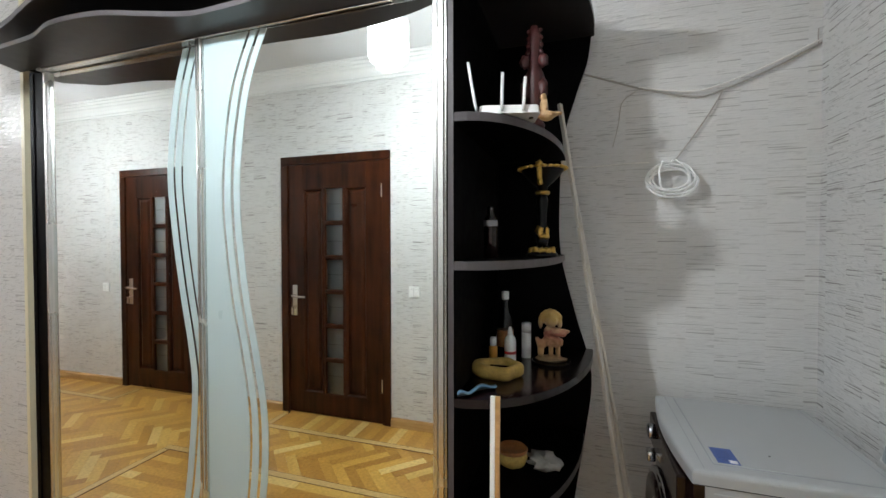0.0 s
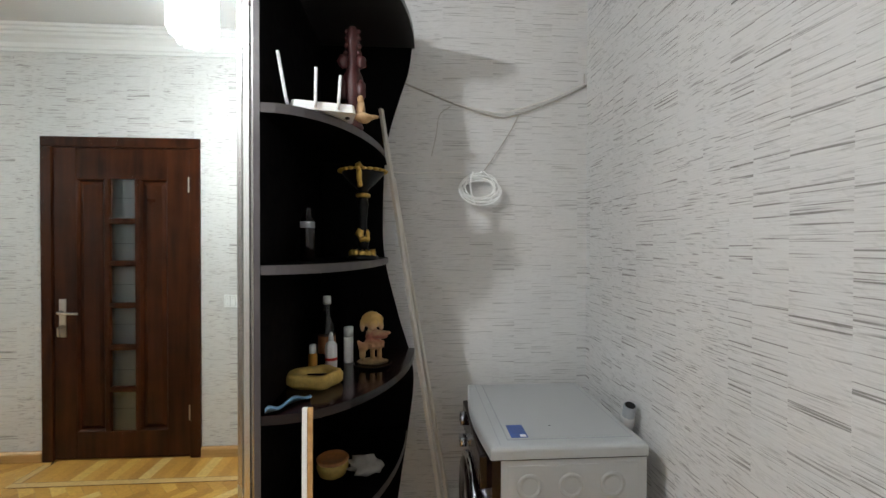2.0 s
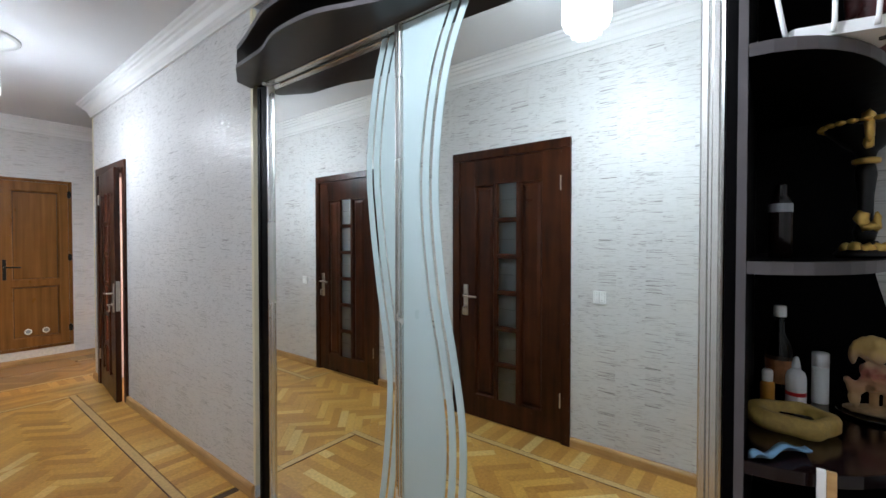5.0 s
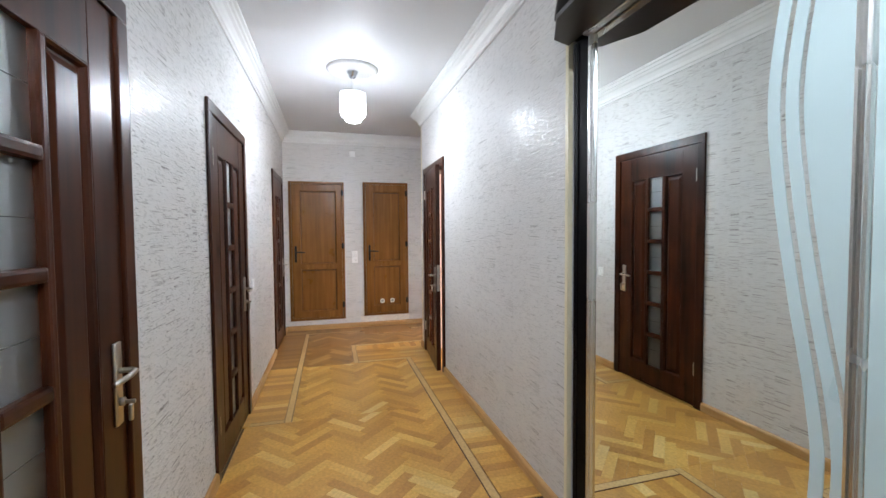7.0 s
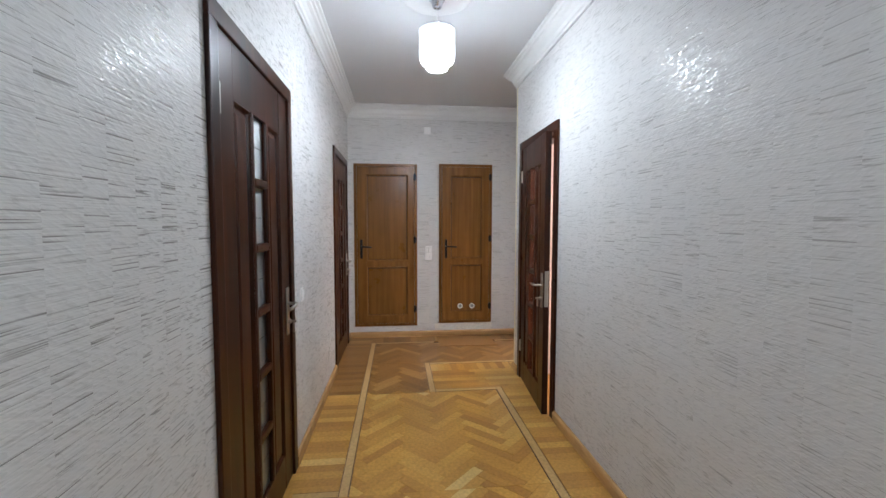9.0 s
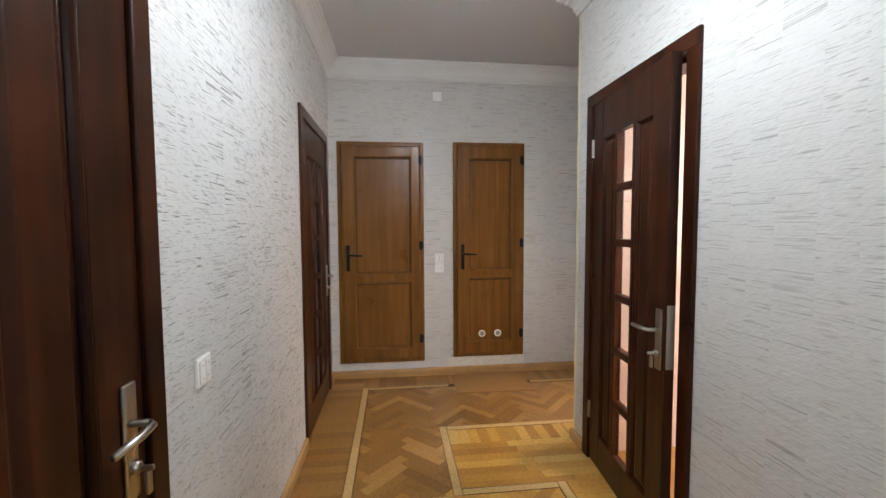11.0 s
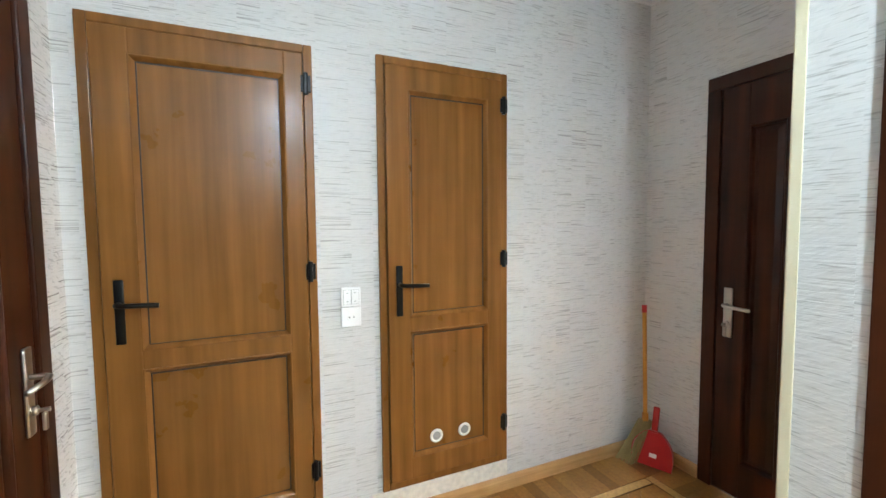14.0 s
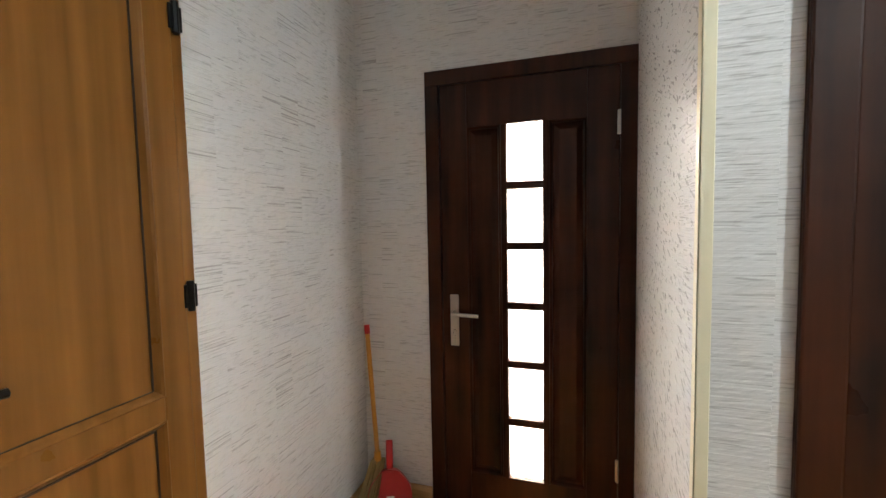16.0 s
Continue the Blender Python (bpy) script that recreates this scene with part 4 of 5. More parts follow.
def canopy(z0, z1, wave, end):
    """A canopy board with a wavy front; end: its far outline, walked back to the wall."""
    line = [(X0 - 0.012, YM - 0.004), (X0 + 0.02, YM - 0.09)] + smooth_curve(wave, 8) + end
    line += [(X0 - 0.012, YM - 0.003)] if line[-1] != line[0] else []
    body_ = bmesh.new()
    slab(body_, line[:-1], z0, z1)
    board = part("canopy_board", body_, M_CANOPY, wd)
    band = bmesh.new()
    pts = line[1:-1 - (1 if len(end) < 3 else 2)]
    rows_ = []
    for i, (x, y) in enumerate(pts):
        a, c = pts[max(i - 1, 0)], pts[min(i + 1, len(pts) - 1)]
        nrm = Vector((c[1] - a[1], a[0] - c[0], 0)).normalized()
        rows_.append([band.verts.new((x + nrm.x * o, y + nrm.y * o, z)) for o, z in ((0.0003, z0 + 0.0005), (0.0022, z0 + 0.0005), (0.0022, z1 - 0.0005), (0.0003, z1 - 0.0005))])
    for r, s in zip(rows_, rows_[1:]):
        for j in range(4):
            band.faces.new((r[j], r[(j + 1) % 4], s[(j + 1) % 4], s[j]))
    band.faces.new(rows_[0]), band.faces.new(rows_[-1][::-1])
    part("edge_band", band, M_BAND, board, "grey edge band")


def quarter(a, b_, cx, cy, power, steps=14):
    """A rounded quarter from the front of a shelf to the wall."""
    return [(cx + a * math.sin(s / steps * math.pi / 2) ** (2 / power), cy - b_ * max(0.0, math.cos(s / steps * math.pi / 2)) ** (2 / power)) for s in range(steps + 1)]


canopy(2.196, 2.214, [(-1.605, 1.252), (-1.46, 1.243), (-1.34, 1.232), (-1.17, 1.192), (-0.95, 1.200), (-0.79, 1.255), (-0.65, 1.300), (-0.50, 1.302), (-0.20, 1.290), (0.05, 1.32), (0.25, 1.385)], [(0.26, YM - 0.02), (0.25, YM - 0.004)])
canopy(2.276, 2.298, [(-1.600, 1.254), (-1.46, 1.225), (-1.34, 1.195), (-1.17, 1.160), (-0.95, 1.165), (-0.79, 1.215), (-0.65, 1.262), (-0.50, 1.275), (-0.20, 1.262), (0.05, 1.285), (0.27, 1.325)], quarter(0.40, 0.725, 0.288, Y_NICHE - 0.012, 2.1)[1:] + [(0.29, Y_NICHE - 0.004), (0.29, YM)])

# ---- open corner shelf unit at the wardrobe's end ----
cs = thing("corner_shelf", "black-brown open corner shelf unit with a wavy side and rounded shelves", "shelf unit")
part("side_panel", bm_box((X1 + 0.001, 1.345, 0.0), (0.288, Y_NICHE - 0.004, 2.284), 0.002), M_WENGE, cs)
part("edge_band", bm_box((X1 + 0.001, 1.3425, 0.0), (0.288, 1.3447, 2.274)), M_BAND, cs, "grey edge band")
SIDE = smooth_curve([(0.0, 0.625), (0.20, 0.61), (0.367, 0.628), (0.594, 0.661), (0.859, 0.686), (1.098, 0.623), (1.349, 0.562), (1.549, 0.552), (1.842, 0.567), (2.05, 0.622), (2.17, 0.662), (2.275, 0.678)], 6)
b = bmesh.new()
slab(b, [(0.289, 0.0)] + [(x, z) for z, x in SIDE] + [(0.289, 2.275)], -(Y_NICHE - 0.004), -(Y_NICHE - 0.020), Matrix.Rotation(math.radians(90), 4, "X"))
part("back_panel", b, M_WENGE, cs)
SHELVES = ((0.085, 0.33, M_WENGE), (0.605, 0.365, M_WENGE), (0.965, 0.400, M_WENGE_GLOSS), (1.363, 0.285, M_WENGE), (1.790, 0.288, M_WENGE))
for z, a, mat in SHELVES:
    out = quarter(a, Y_NICHE - 0.021 - 1.346, 0.289, Y_NICHE - 0.021, 2.05 if a > 0.3 else 2.15)
    b = bmesh.new()
    slab(b, [(0.289, Y_NICHE - 0.021)] + out, z - 0.026, z)
    shelf = part("shelf", b, mat, cs)
    band = bmesh.new()
    rows_ = []
    for i, (x, y) in enumerate(out):
        p, q = out[max(i - 1, 0)], out[min(i + 1, len(out) - 1)]
        nrm = Vector((q[1] - p[1], p[0] - q[0], 0)).normalized()
        rows_.append([band.verts.new((x + nrm.x * o, y + nrm.y * o, zz)) for o, zz in ((0.0003, z - 0.0255), (0.0022, z - 0.0255), (0.0022, z - 0.0005), (0.0003, z - 0.0005))])
    for r, s in zip(rows_, rows_[1:]):
        for j in range(4):
            band.faces.new((r[j], r[(j + 1) % 4], s[(j + 1) % 4], s[j]))
    band.faces.new(rows_[0]), band.faces.new(rows_[-1][::-1])
    part("edge_band", band, M_BAND if mat is M_WENGE else M_WENGE_GLOSS, shelf, "", False)

# ---- things on the shelves ----
S1, S2, S3, S4 = 1.7905, 1.3635, 0.9655, 0.6055


def router(m):
    t = thing("wifi_router", "white router with three raised aerials on the shelf edge", "router", m)
    part("case", slab(bmesh.new(), [(-0.09, -0.012), (-0.082, -0.020), (0.082, -0.020), (0.09, -0.012), (0.09, 0.085), (0.06, 0.10), (-0.06, 0.10), (-0.09, 0.085)], 0.004, 0.028, inset=0.006), M_WHITE, t)
    for x, lean, tall in ((-0.094, -0.026, 0.152), (-0.022, 0.002, 0.120), (0.040, 0.006, 0.106)):
        a = bmesh.new()
        tube(a, [(x, -0.022, 0.010), (x + lean * 0.2, -0.024, 0.03), (x + lean, -0.022, tall)], 0.0046, 8)
        part("aerial", a, M_WHITE, t, "", True)
    for x in (-0.07, 0.07):
        part("foot", lathe(bmesh.new(), [(0.007, 0), (0.007, 0.0045)], Matrix.Translation((x, 0.03, 0)), 8), M_RUBBER, t)
    return t


router(pose(0.432, 1.434, S1, 0, 0, 14))


def blob(bm, centre, radii, sub=2, rough=0.0, seed=1):
    """A rounded lump, roughened where asked."""
    made = bmesh.ops.create_icosphere(bm, subdivisions=sub, radius=1.0)
    for v in made["verts"]:
        k = 1 + rough * noise.noise(v.co * 2.5 + Vector((seed, seed * 2.1, 0)))
        v.co = Vector((v.co.x * radii[0] * k, v.co.y * radii[1] * k, v.co.z * radii[2] * k)) + Vector(centre)
    return bm


# tall maroon totem statuette, one mesh
b = bmesh.new()
SX, SY = 0.490, 1.605
lathe(b, [(0.031, 0), (0.034, 0.012), (0.028, 0.025), (0.024, 0.09), (0.031, 0.135), (0.032, 0.170), (0.021, 0.195), (0.024, 0.212), (0.018, 0.235), (0.024, 0.262), (0.022, 0.300), (0.017, 0.322), (0.008, 0.338)], pose(SX, SY, S1), 20)
for k in range(5):
    for s in (-1, 1):
        blob(b, (SX + s * (0.023 - 0.001 * k), SY - 0.010, S1 + 0.225 + 0.023 * k), (0.0075, 0.0075, 0.009), 1)
for s in (-1, 1):
    blob(b, (SX + s * 0.029, SY - 0.018, S1 + 0.215), (0.016, 0.012, 0.024), 2, 0.4, 3)
    blob(b, (SX + s * 0.028, SY - 0.018, S1 + 0.125), (0.015, 0.015, 0.034), 2, 0.4, 5)
for v in b.verts:
    v.co += Vector((1, 1, 0)) * 0.004 * noise.noise(v.co * 60)
solid("statuette", b, M_MAROON, "tall maroon carved totem statuette on the top shelf", "statuette", smooth=True)
# small seated ivory and orange figurine, one mesh
b = bmesh.new()
blob(b, (0.534, 1.517, S1 + 0.016), (0.030, 0.020, 0.016), 2, 0.5, 2), blob(b, (0.527, 1.520, S1 + 0.042), (0.014, 0.013, 0.026), 2, 0.4, 4)
blob(b, (0.526, 1.518, S1 + 0.074), (0.010, 0.010, 0.012), 2, 0.3, 6), blob(b, (0.560, 1.528, S1 + 0.022), (0.022, 0.008, 0.008), 2, 0.5, 8)
figure = solid("figurine", b, M_IVORY, "small seated tan figurine beside the router", "figurine", smooth=True)
skin = figure.modifiers.new("skin", "REMESH")
skin.mode, skin.voxel_size, skin.use_smooth_shade = "VOXEL", 0.003, True

# black and gold ornament on the second shelf
orn = thing("ornament", "black and gold pedestal ornament with scalloped gold rim", "ornament", pose(0.506, 1.74, S2))
part("base", lathe(bmesh.new(), [(0.055, 0), (0.057, 0.008), (0.048, 0.018), (0.030, 0.024), (0.022, 0.040)], seg=24), M_BLACK, orn, "", True)
g = bmesh.new()
for a in range(5):
    an = -2.6 + a * 0.52
    blob(g, (0.040 * math.cos(an), 0.040 * math.sin(an), 0.022), (0.014, 0.010, 0.014), 2, 0.6, a)
part("gilded_foot", g, M_GOLD, orn, "gilded leaf foot", True)
part("column", lathe(bmesh.new(), [(0.016, 0.036), (0.022, 0.06), (0.014, 0.09), (0.015, 0.15), (0.020, 0.20), (0.016, 0.225)], seg=18), M_BLACK, orn, "", True)
g = bmesh.new()
blob(g, (-0.008, -0.020, 0.092), (0.014, 0.008, 0.020), 2, 0.7, 3), blob(g, (0.018, -0.016, 0.086), (0.008, 0.008, 0.024), 2, 0.6, 9), blob(g, (0.004, -0.020, 0.074), (0.016, 0.008, 0.010), 2, 0.6, 5)
part("gilded_scroll", g, M_GOLD, orn, "gilded scroll", True)
part("collar", lathe(bmesh.new(), [(0.018, 0.223), (0.026, 0.226), (0.026, 0.236), (0.018, 0.239)], seg=18), M_GOLD, orn, "gilt collar", True)
part("bowl", lathe(bmesh.new(), [(0.016, 0.238), (0.020, 0.252), (0.045, 0.275), (0.072, 0.305), (0.078, 0.316), (0.070, 0.314)], seg=28), M_BLACK, orn, "", True)
g = bmesh.new()
for a in range(22):
    an = a / 22 * 2 * math.pi
    blob(g, (0.079 * math.cos(an), 0.079 * math.sin(an), 0.317), (0.0125, 0.0125, 0.0065), 1)
part("gilded_rim", g, M_GOLD, orn, "gilt scalloped rim", True)
g = bmesh.new()
blob(g, (-0.006, -0.066, 0.320), (0.013, 0.010, 0.022), 2, 0.4, 2), blob(g, (-0.005, -0.072, 0.296), (0.010, 0.010, 0.030), 2, 0.4, 7), blob(g, (-0.004, -0.058, 0.266), (0.010, 0.008, 0.016), 2, 0.5, 4)
part("gilded_figure", g, M_GOLD, orn, "gilded relief on the bowl", True)
# dark can behind
can = thing("spray_can", "dark bottle with a dull grey band on the second shelf", "bottle", pose(0.345, 1.60, S2))
part("can", lathe(bmesh.new(), [(0.021, 0), (0.023, 0.003), (0.023, 0.125), (0.018, 0.140), (0.012, 0.148), (0.012, 0.17), (0.009, 0.176)], seg=20), M_WENGE_GLOSS, can, "", True)
part("band", lathe(bmesh.new(), [(0.0234, 0.108), (0.0236, 0.109), (0.0236, 0.127), (0.0234, 0.128)], seg=20), M_PIPE, can, "dull grey band")


def bottle(x, y, z, rings, material, cap, cap_mat, label, name="bottle", label_rings=None, label_mat=None, smooth=True):
    t = thing(name, label, "bottle", pose(x, y, z))
    part("bottle_body", lathe(bmesh.new(), rings, seg=20), material, t, "", smooth)
    part("cap", lathe(bmesh.new(), cap, seg=16), cap_mat, t, "", True)
    if label_rings:
        part("paper_label", lathe(bmesh.new(), label_rings, seg=20), label_mat, t)
    return t


bottle(0.352, 1.86, S3, [(0.031, 0), (0.033, 0.004), (0.033, 0.12), (0.028, 0.145), (0.013, 0.175), (0.012, 0.225), (0.013, 0.228)], M_BOTTLE, [(0.0145, 0.222), (0.015, 0.224), (0.015, 0.25), (0.013, 0.253)], M_WHITE, "dark glass bottle with white cap and red-brown label", label_rings=[(0.0334, 0.035), (0.0336, 0.036), (0.0336, 0.10), (0.0334, 0.101)], label_mat=M_ORANGE)
bottle(0.385, 1.775, S3, [(0.021, 0), (0.022, 0.003), (0.022, 0.075), (0.019, 0.088), (0.010, 0.097), (0.009, 0.10)], M_WHITE, [(0.0095, 0.099), (0.0095, 0.108), (0.006, 0.126), (0.003, 0.130)], M_WHITE, "small white dropper bottle with red print", label_rings=[(0.0222, 0.028), (0.0224, 0.029), (0.0224, 0.037), (0.0222, 0.038)], label_mat=M_RED)
bottle(0.325, 1.745, S3, [(0.015, 0), (0.016, 0.003), (0.016, 0.055), (0.010, 0.062)], M_YELLOW, [(0.012, 0.061), (0.0125, 0.063), (0.0125, 0.088), (0.009, 0.093)], M_WHITE, "small yellow bottle with a white cap")
bottle(0.438, 1.84, S3, [(0.0175, 0), (0.018, 0.003), (0.018, 0.10)], M_WHITE, [(0.0184, 0.0995), (0.0184, 0.132), (0.017, 0.136)], M_WHITE, "white cylindrical tube with a cap", "tube")
# painted resin figure on a dark plate, one mesh


def painted_resin(name, bands):
    """Resin painted in level bands of (height, colour)."""
    m = plain(name, (0.5, 0.3, 0.15), 0.45, wear=0.3, scale=80, bump=0.3)
    n, l = m.node_tree.nodes, m.node_tree.links
    sep, geo, wob, add = n.new("ShaderNodeSeparateXYZ"), n.new("ShaderNodeNewGeometry"), n.new("ShaderNodeTexNoise"), n.new("ShaderNodeMath")
    wob.inputs["Scale"].default_value = 55
    add.operation, add.inputs[1].default_value = "MULTIPLY_ADD", 0.035
    l.new(geo.outputs["Position"], sep.inputs[0]), l.new(geo.outputs["Position"], wob.inputs["Vector"])
    l.new(wob.outputs["Fac"], add.inputs[0]), l.new(sep.outputs["Z"], add.inputs[2])
    span = n.new("ShaderNodeMapRange")
    span.inputs["From Min"].default_value, span.inputs["From Max"].default_value = bands[0][0], bands[-1][0]
    l.new(add.outputs[0], span.inputs["Value"])
    r = ramp(n, *[((z - bands[0][0]) / (bands[-1][0] - bands[0][0]), c) for z, c in bands])
    r.color_ramp.interpolation = "EASE"
    l.new(span.outputs["Result"], r.inputs[0])
    l.new(r.outputs[0], n["Principled BSDF"].inputs["Base Color"])
    return m


def fused(ob, voxel):
    """Melts a statuette's lumps into one skin."""
    md = ob.modifiers.new("skin", "REMESH")
    md.mode, md.voxel_size, md.use_smooth_shade = "VOXEL", voxel, True
    return ob


b = bmesh.new()
FX, FY = 0.530, 1.80
blob(b, (FX + 0.002, FY + 0.004, S3 + 0.168), (0.036, 0.030, 0.030), 3, 0.25, 1), blob(b, (FX + 0.008, FY - 0.022, S3 + 0.158), (0.021, 0.016, 0.022), 2, 0.1, 2)
for k in range(7):
    a = 0.3 + k * 0.45
    blob(b, (FX + 0.002 + 0.034 * math.cos(a), FY - 0.002, S3 + 0.160 + 0.032 * math.sin(a)), (0.011, 0.012, 0.011), 2, 0.3, 20 + k)
blob(b, (FX - 0.034, FY, S3 + 0.150), (0.010, 0.014, 0.026), 2, 0.3, 12), blob(b, (FX + 0.036, FY, S3 + 0.150), (0.009, 0.014, 0.022), 2, 0.3, 13)
blob(b, (FX + 0.004, FY, S3 + 0.112), (0.026, 0.022, 0.030), 3, 0.35, 3), blob(b, (FX + 0.014, FY - 0.004, S3 + 0.082), (0.034, 0.026, 0.022), 3, 0.4, 9)
blob(b, (FX + 0.034, FY - 0.020, S3 + 0.116), (0.030, 0.016, 0.017), 2, 0.4, 4), blob(b, (FX + 0.062, FY - 0.022, S3 + 0.124), (0.012, 0.008, 0.007), 2, 0.3, 14)
blob(b, (FX + 0.004, FY - 0.004, S3 + 0.046), (0.009, 0.010, 0.038), 2, 0.3, 5), blob(b, (FX + 0.030, FY, S3 + 0.044), (0.009, 0.010, 0.040), 2, 0.3, 6)
blob(b, (FX - 0.030, FY - 0.012, S3 + 0.070), (0.020, 0.015, 0.018), 2, 0.3, 7), blob(b, (FX - 0.032, FY - 0.014, S3 + 0.045), (0.012, 0.012, 0.026), 2, 0.3, 15)
blob(b, (FX - 0.046, FY - 0.010, S3 + 0.086), (0.008, 0.006, 0.010), 2, 0.2, 16), blob(b, (FX - 0.018, FY - 0.010, S3 + 0.088), (0.008, 0.006, 0.010), 2, 0.2, 17)
blob(b, (FX + 0.004, FY, S3 + 0.014), (0.056, 0.034, 0.012), 3, 0.3, 8)
M_FIGURE = painted_resin("painted_figurine_resin", [(S3 + 0.02, (0.20, 0.14, 0.07)), (S3 + 0.06, (0.50, 0.30, 0.13)), (S3 + 0.10, (0.46, 0.24, 0.12)), (S3 + 0.125, (0.42, 0.13, 0.09)), (S3 + 0.155, (0.58, 0.38, 0.22)), (S3 + 0.19, (0.60, 0.40, 0.13))])
fused(solid("figurine", b, M_FIGURE, "painted tan and pink resin figurine standing on a dark dish", "figurine", smooth=True), 0.0035)
dish = thing("dish", "shallow dark glossy dish under the figurine", "dish", pose(0.535, 1.795, S3))
part("dish_body", lathe(bmesh.new(), [(0.045, 0), (0.068, 0.004), (0.072, 0.009), (0.066, 0.0085), (0.04, 0.0045)], seg=28), M_WENGE_GLOSS, dish, "", True)
# woven heart-shaped bowl with a dark object in it
bowl = thing("straw_bowl", "yellow scalloped straw bowl holding a dark object", "bowl", pose(0.378, 1.595, S3, 0, 0, 8))
out = [(0.074 * math.cos(a) * (1 + 0.09 * math.cos(5 * a)) - 0.030 * max(0.0, -math.cos(a)) ** 5, 0.072 * math.sin(a) * (1 + 0.09 * math.cos(5 * a))) for a in [k / 40 * 2 * math.pi for k in range(40)]]
b = bmesh.new()
rings = []
for s, z in ((0.86, 0.0), (0.99, 0.010), (1.0, 0.032), (0.92, 0.042), (0.68, 0.042), (0.58, 0.034), (0.54, 0.010)):
    rings.append([b.verts.new((x * s, y * s, z)) for x, y in out])
for r, s in zip(rings, rings[1:]):
    for i in range(40):
        b.faces.new((r[i], r[(i + 1) % 40], s[(i + 1) % 40], s[i]))
b.faces.new(rings[0][::-1]), b.faces.new(rings[-1])
part("bowl_body", b, M_WICKER, bowl, "", True)
lt = thing("lighter", "dark blue-black small object lying in the straw bowl", "lighter", pose(0.378, 1.59, S3 + 0.014, 24, 8, 30))
part("lighter_body", bm_box((-0.035, -0.014, 0.0), (0.035, 0.014, 0.016), 0.004), M_WENGE_GLOSS, lt)
# pale blue ribbon over the shelf edge
b = bmesh.new()
ln = smooth_curve([(0.300, 1.343), (0.318, 1.358), (0.336, 1.390), (0.362, 1.430), (0.392, 1.452)], 6)
hz = [0.012 + 0.006 * math.sin(i * 0.5) for i in range(len(ln))]
prev = None
for (x, y), z in zip(ln, hz):
    row = [b.verts.new((x + o * 0.4, y - o, S3 + z * (1 if k else 0.02) + dz)) for k, (o, dz) in enumerate(((-0.014, 0), (0.014, 0.004), (0.014, 0.007), (-0.014, 0.003)))]
    if prev:
        for j in range(4):
            b.faces.new((prev[j], prev[(j + 1) % 4], row[(j + 1) % 4], row[j]))
    else:
        b.faces.new(row)
    prev = row
b.faces.new(prev[::-1])
solid("ribbon", b, M_BLUECLOTH, "crumpled pale blue ribbon on the shelf edge", "ribbon", smooth=True)
# lower shelf: yellow pot and a crumpled white cloth
pot = thing("pot", "small yellow pot with an orange rim on the lower shelf", "pot", pose(0.405, 1.70, S4))
part("pot_body", lathe(bmesh.new(), [(0.030, 0), (0.046, 0.010), (0.055, 0.035), (0.052, 0.055), (0.046, 0.055), (0.044, 0.02)], seg=24), M_WICKER, pot, "", True)
part("rim", lathe(bmesh.new(), [(0.0465, 0.0552), (0.054, 0.0552), (0.056, 0.062), (0.050, 0.068), (0.046, 0.062)], seg=24), M_ORANGE, pot, "orange rim", True)
b = bmesh.new()
blob(b, (0.515, 1.70, S4 + 0.030), (0.052, 0.036, 0.028), 3, 0.9, 11)
solid("cloth", b, M_CREAMCLOTH, "crumpled white cloth on the lower shelf", "cloth", smooth=True)

# ---- leaning strips ----
b = bmesh.new()
box(b, (-0.002, -0.004, 0.0), (0.012, 0.004, 0.985), 0.001)
bmesh.ops.transform(b, matrix=pose(0.412, 1.326, 0.001, -1.0, 0, 0), verts=b.verts)
st = solid("wood_strip", b, M_BASE, "bare wooden strip with a white edge leaning on the shelf", "strip")
b = bmesh.new()
box(b, (-0.0155, -0.0052, 0.0), (-0.0025, 0.0052, 0.985), 0.0008)
bmesh.ops.transform(b, matrix=pose(0.412, 1.326, 0.001, -1.0, 0, 0), verts=b.verts)
part("white_edge", b, M_WHITE, st, "white painted edge")


def leaning_rod(foot, top, w, label):
    way = Vector(top) - Vector(foot)
    b = bm_box((-w, -0.007, 0.0), (w, 0.007, way.length), 0.003)
    m = Matrix.Translation(foot) @ way.to_track_quat("Z", "Y").to_matrix().to_4x4()
    bmesh.ops.transform(b, matrix=m, verts=b.verts)
    solid("cable_duct", b, M_DUCT, label, "cable duct", group="leaning ducts")


leaning_rod((0.862, 1.70, 0.004), (0.560, 1.86, 1.945), 0.010, "long white plastic cable duct leaning on the shelf")
leaning_rod((0.895, 1.78, 0.004), (0.600, 1.99, 1.70), 0.007, "thin white plastic cable duct leaning on the wall")

# ---- washing machine ----
wm = thing("washing_machine", "silver front-loading washing machine with dark door beside the wall", "washing machine")
wx0, wx1, wy0, wy1, wz = 0.915, 1.390, 1.415, 1.965, 0.832
FRONT = [(wx0, wy1)] + [(wx0 - 0.022 * math.sin(k / 12 * math.pi), wy1 - (wy1 - wy0) * k / 12) for k in range(1, 12)] + [(wx0, wy0)]
b = bmesh.new()
slab(b, [(wx1 - 0.004, wy0 + 0.004), (wx1 - 0.004, wy1 - 0.004), (wx0 + 0.030, wy1 - 0.004), (wx0 + 0.030, wy0 + 0.004)], 0.022, wz - 0.044)
part("body", b, M_SILVER, wm)
b = bmesh.new()
slab(b, [(wx0 + 0.0295, wy0 + 0.004)] + [(wx0 + 0.0295, wy1 - 0.004)] + [(x + 0.004, min(max(y, wy0 + 0.004), wy1 - 0.004)) for x, y in FRONT], 0.022, wz - 0.044)
part("front_panel", b, M_WENGE_GLOSS, wm, "bowed dark front")
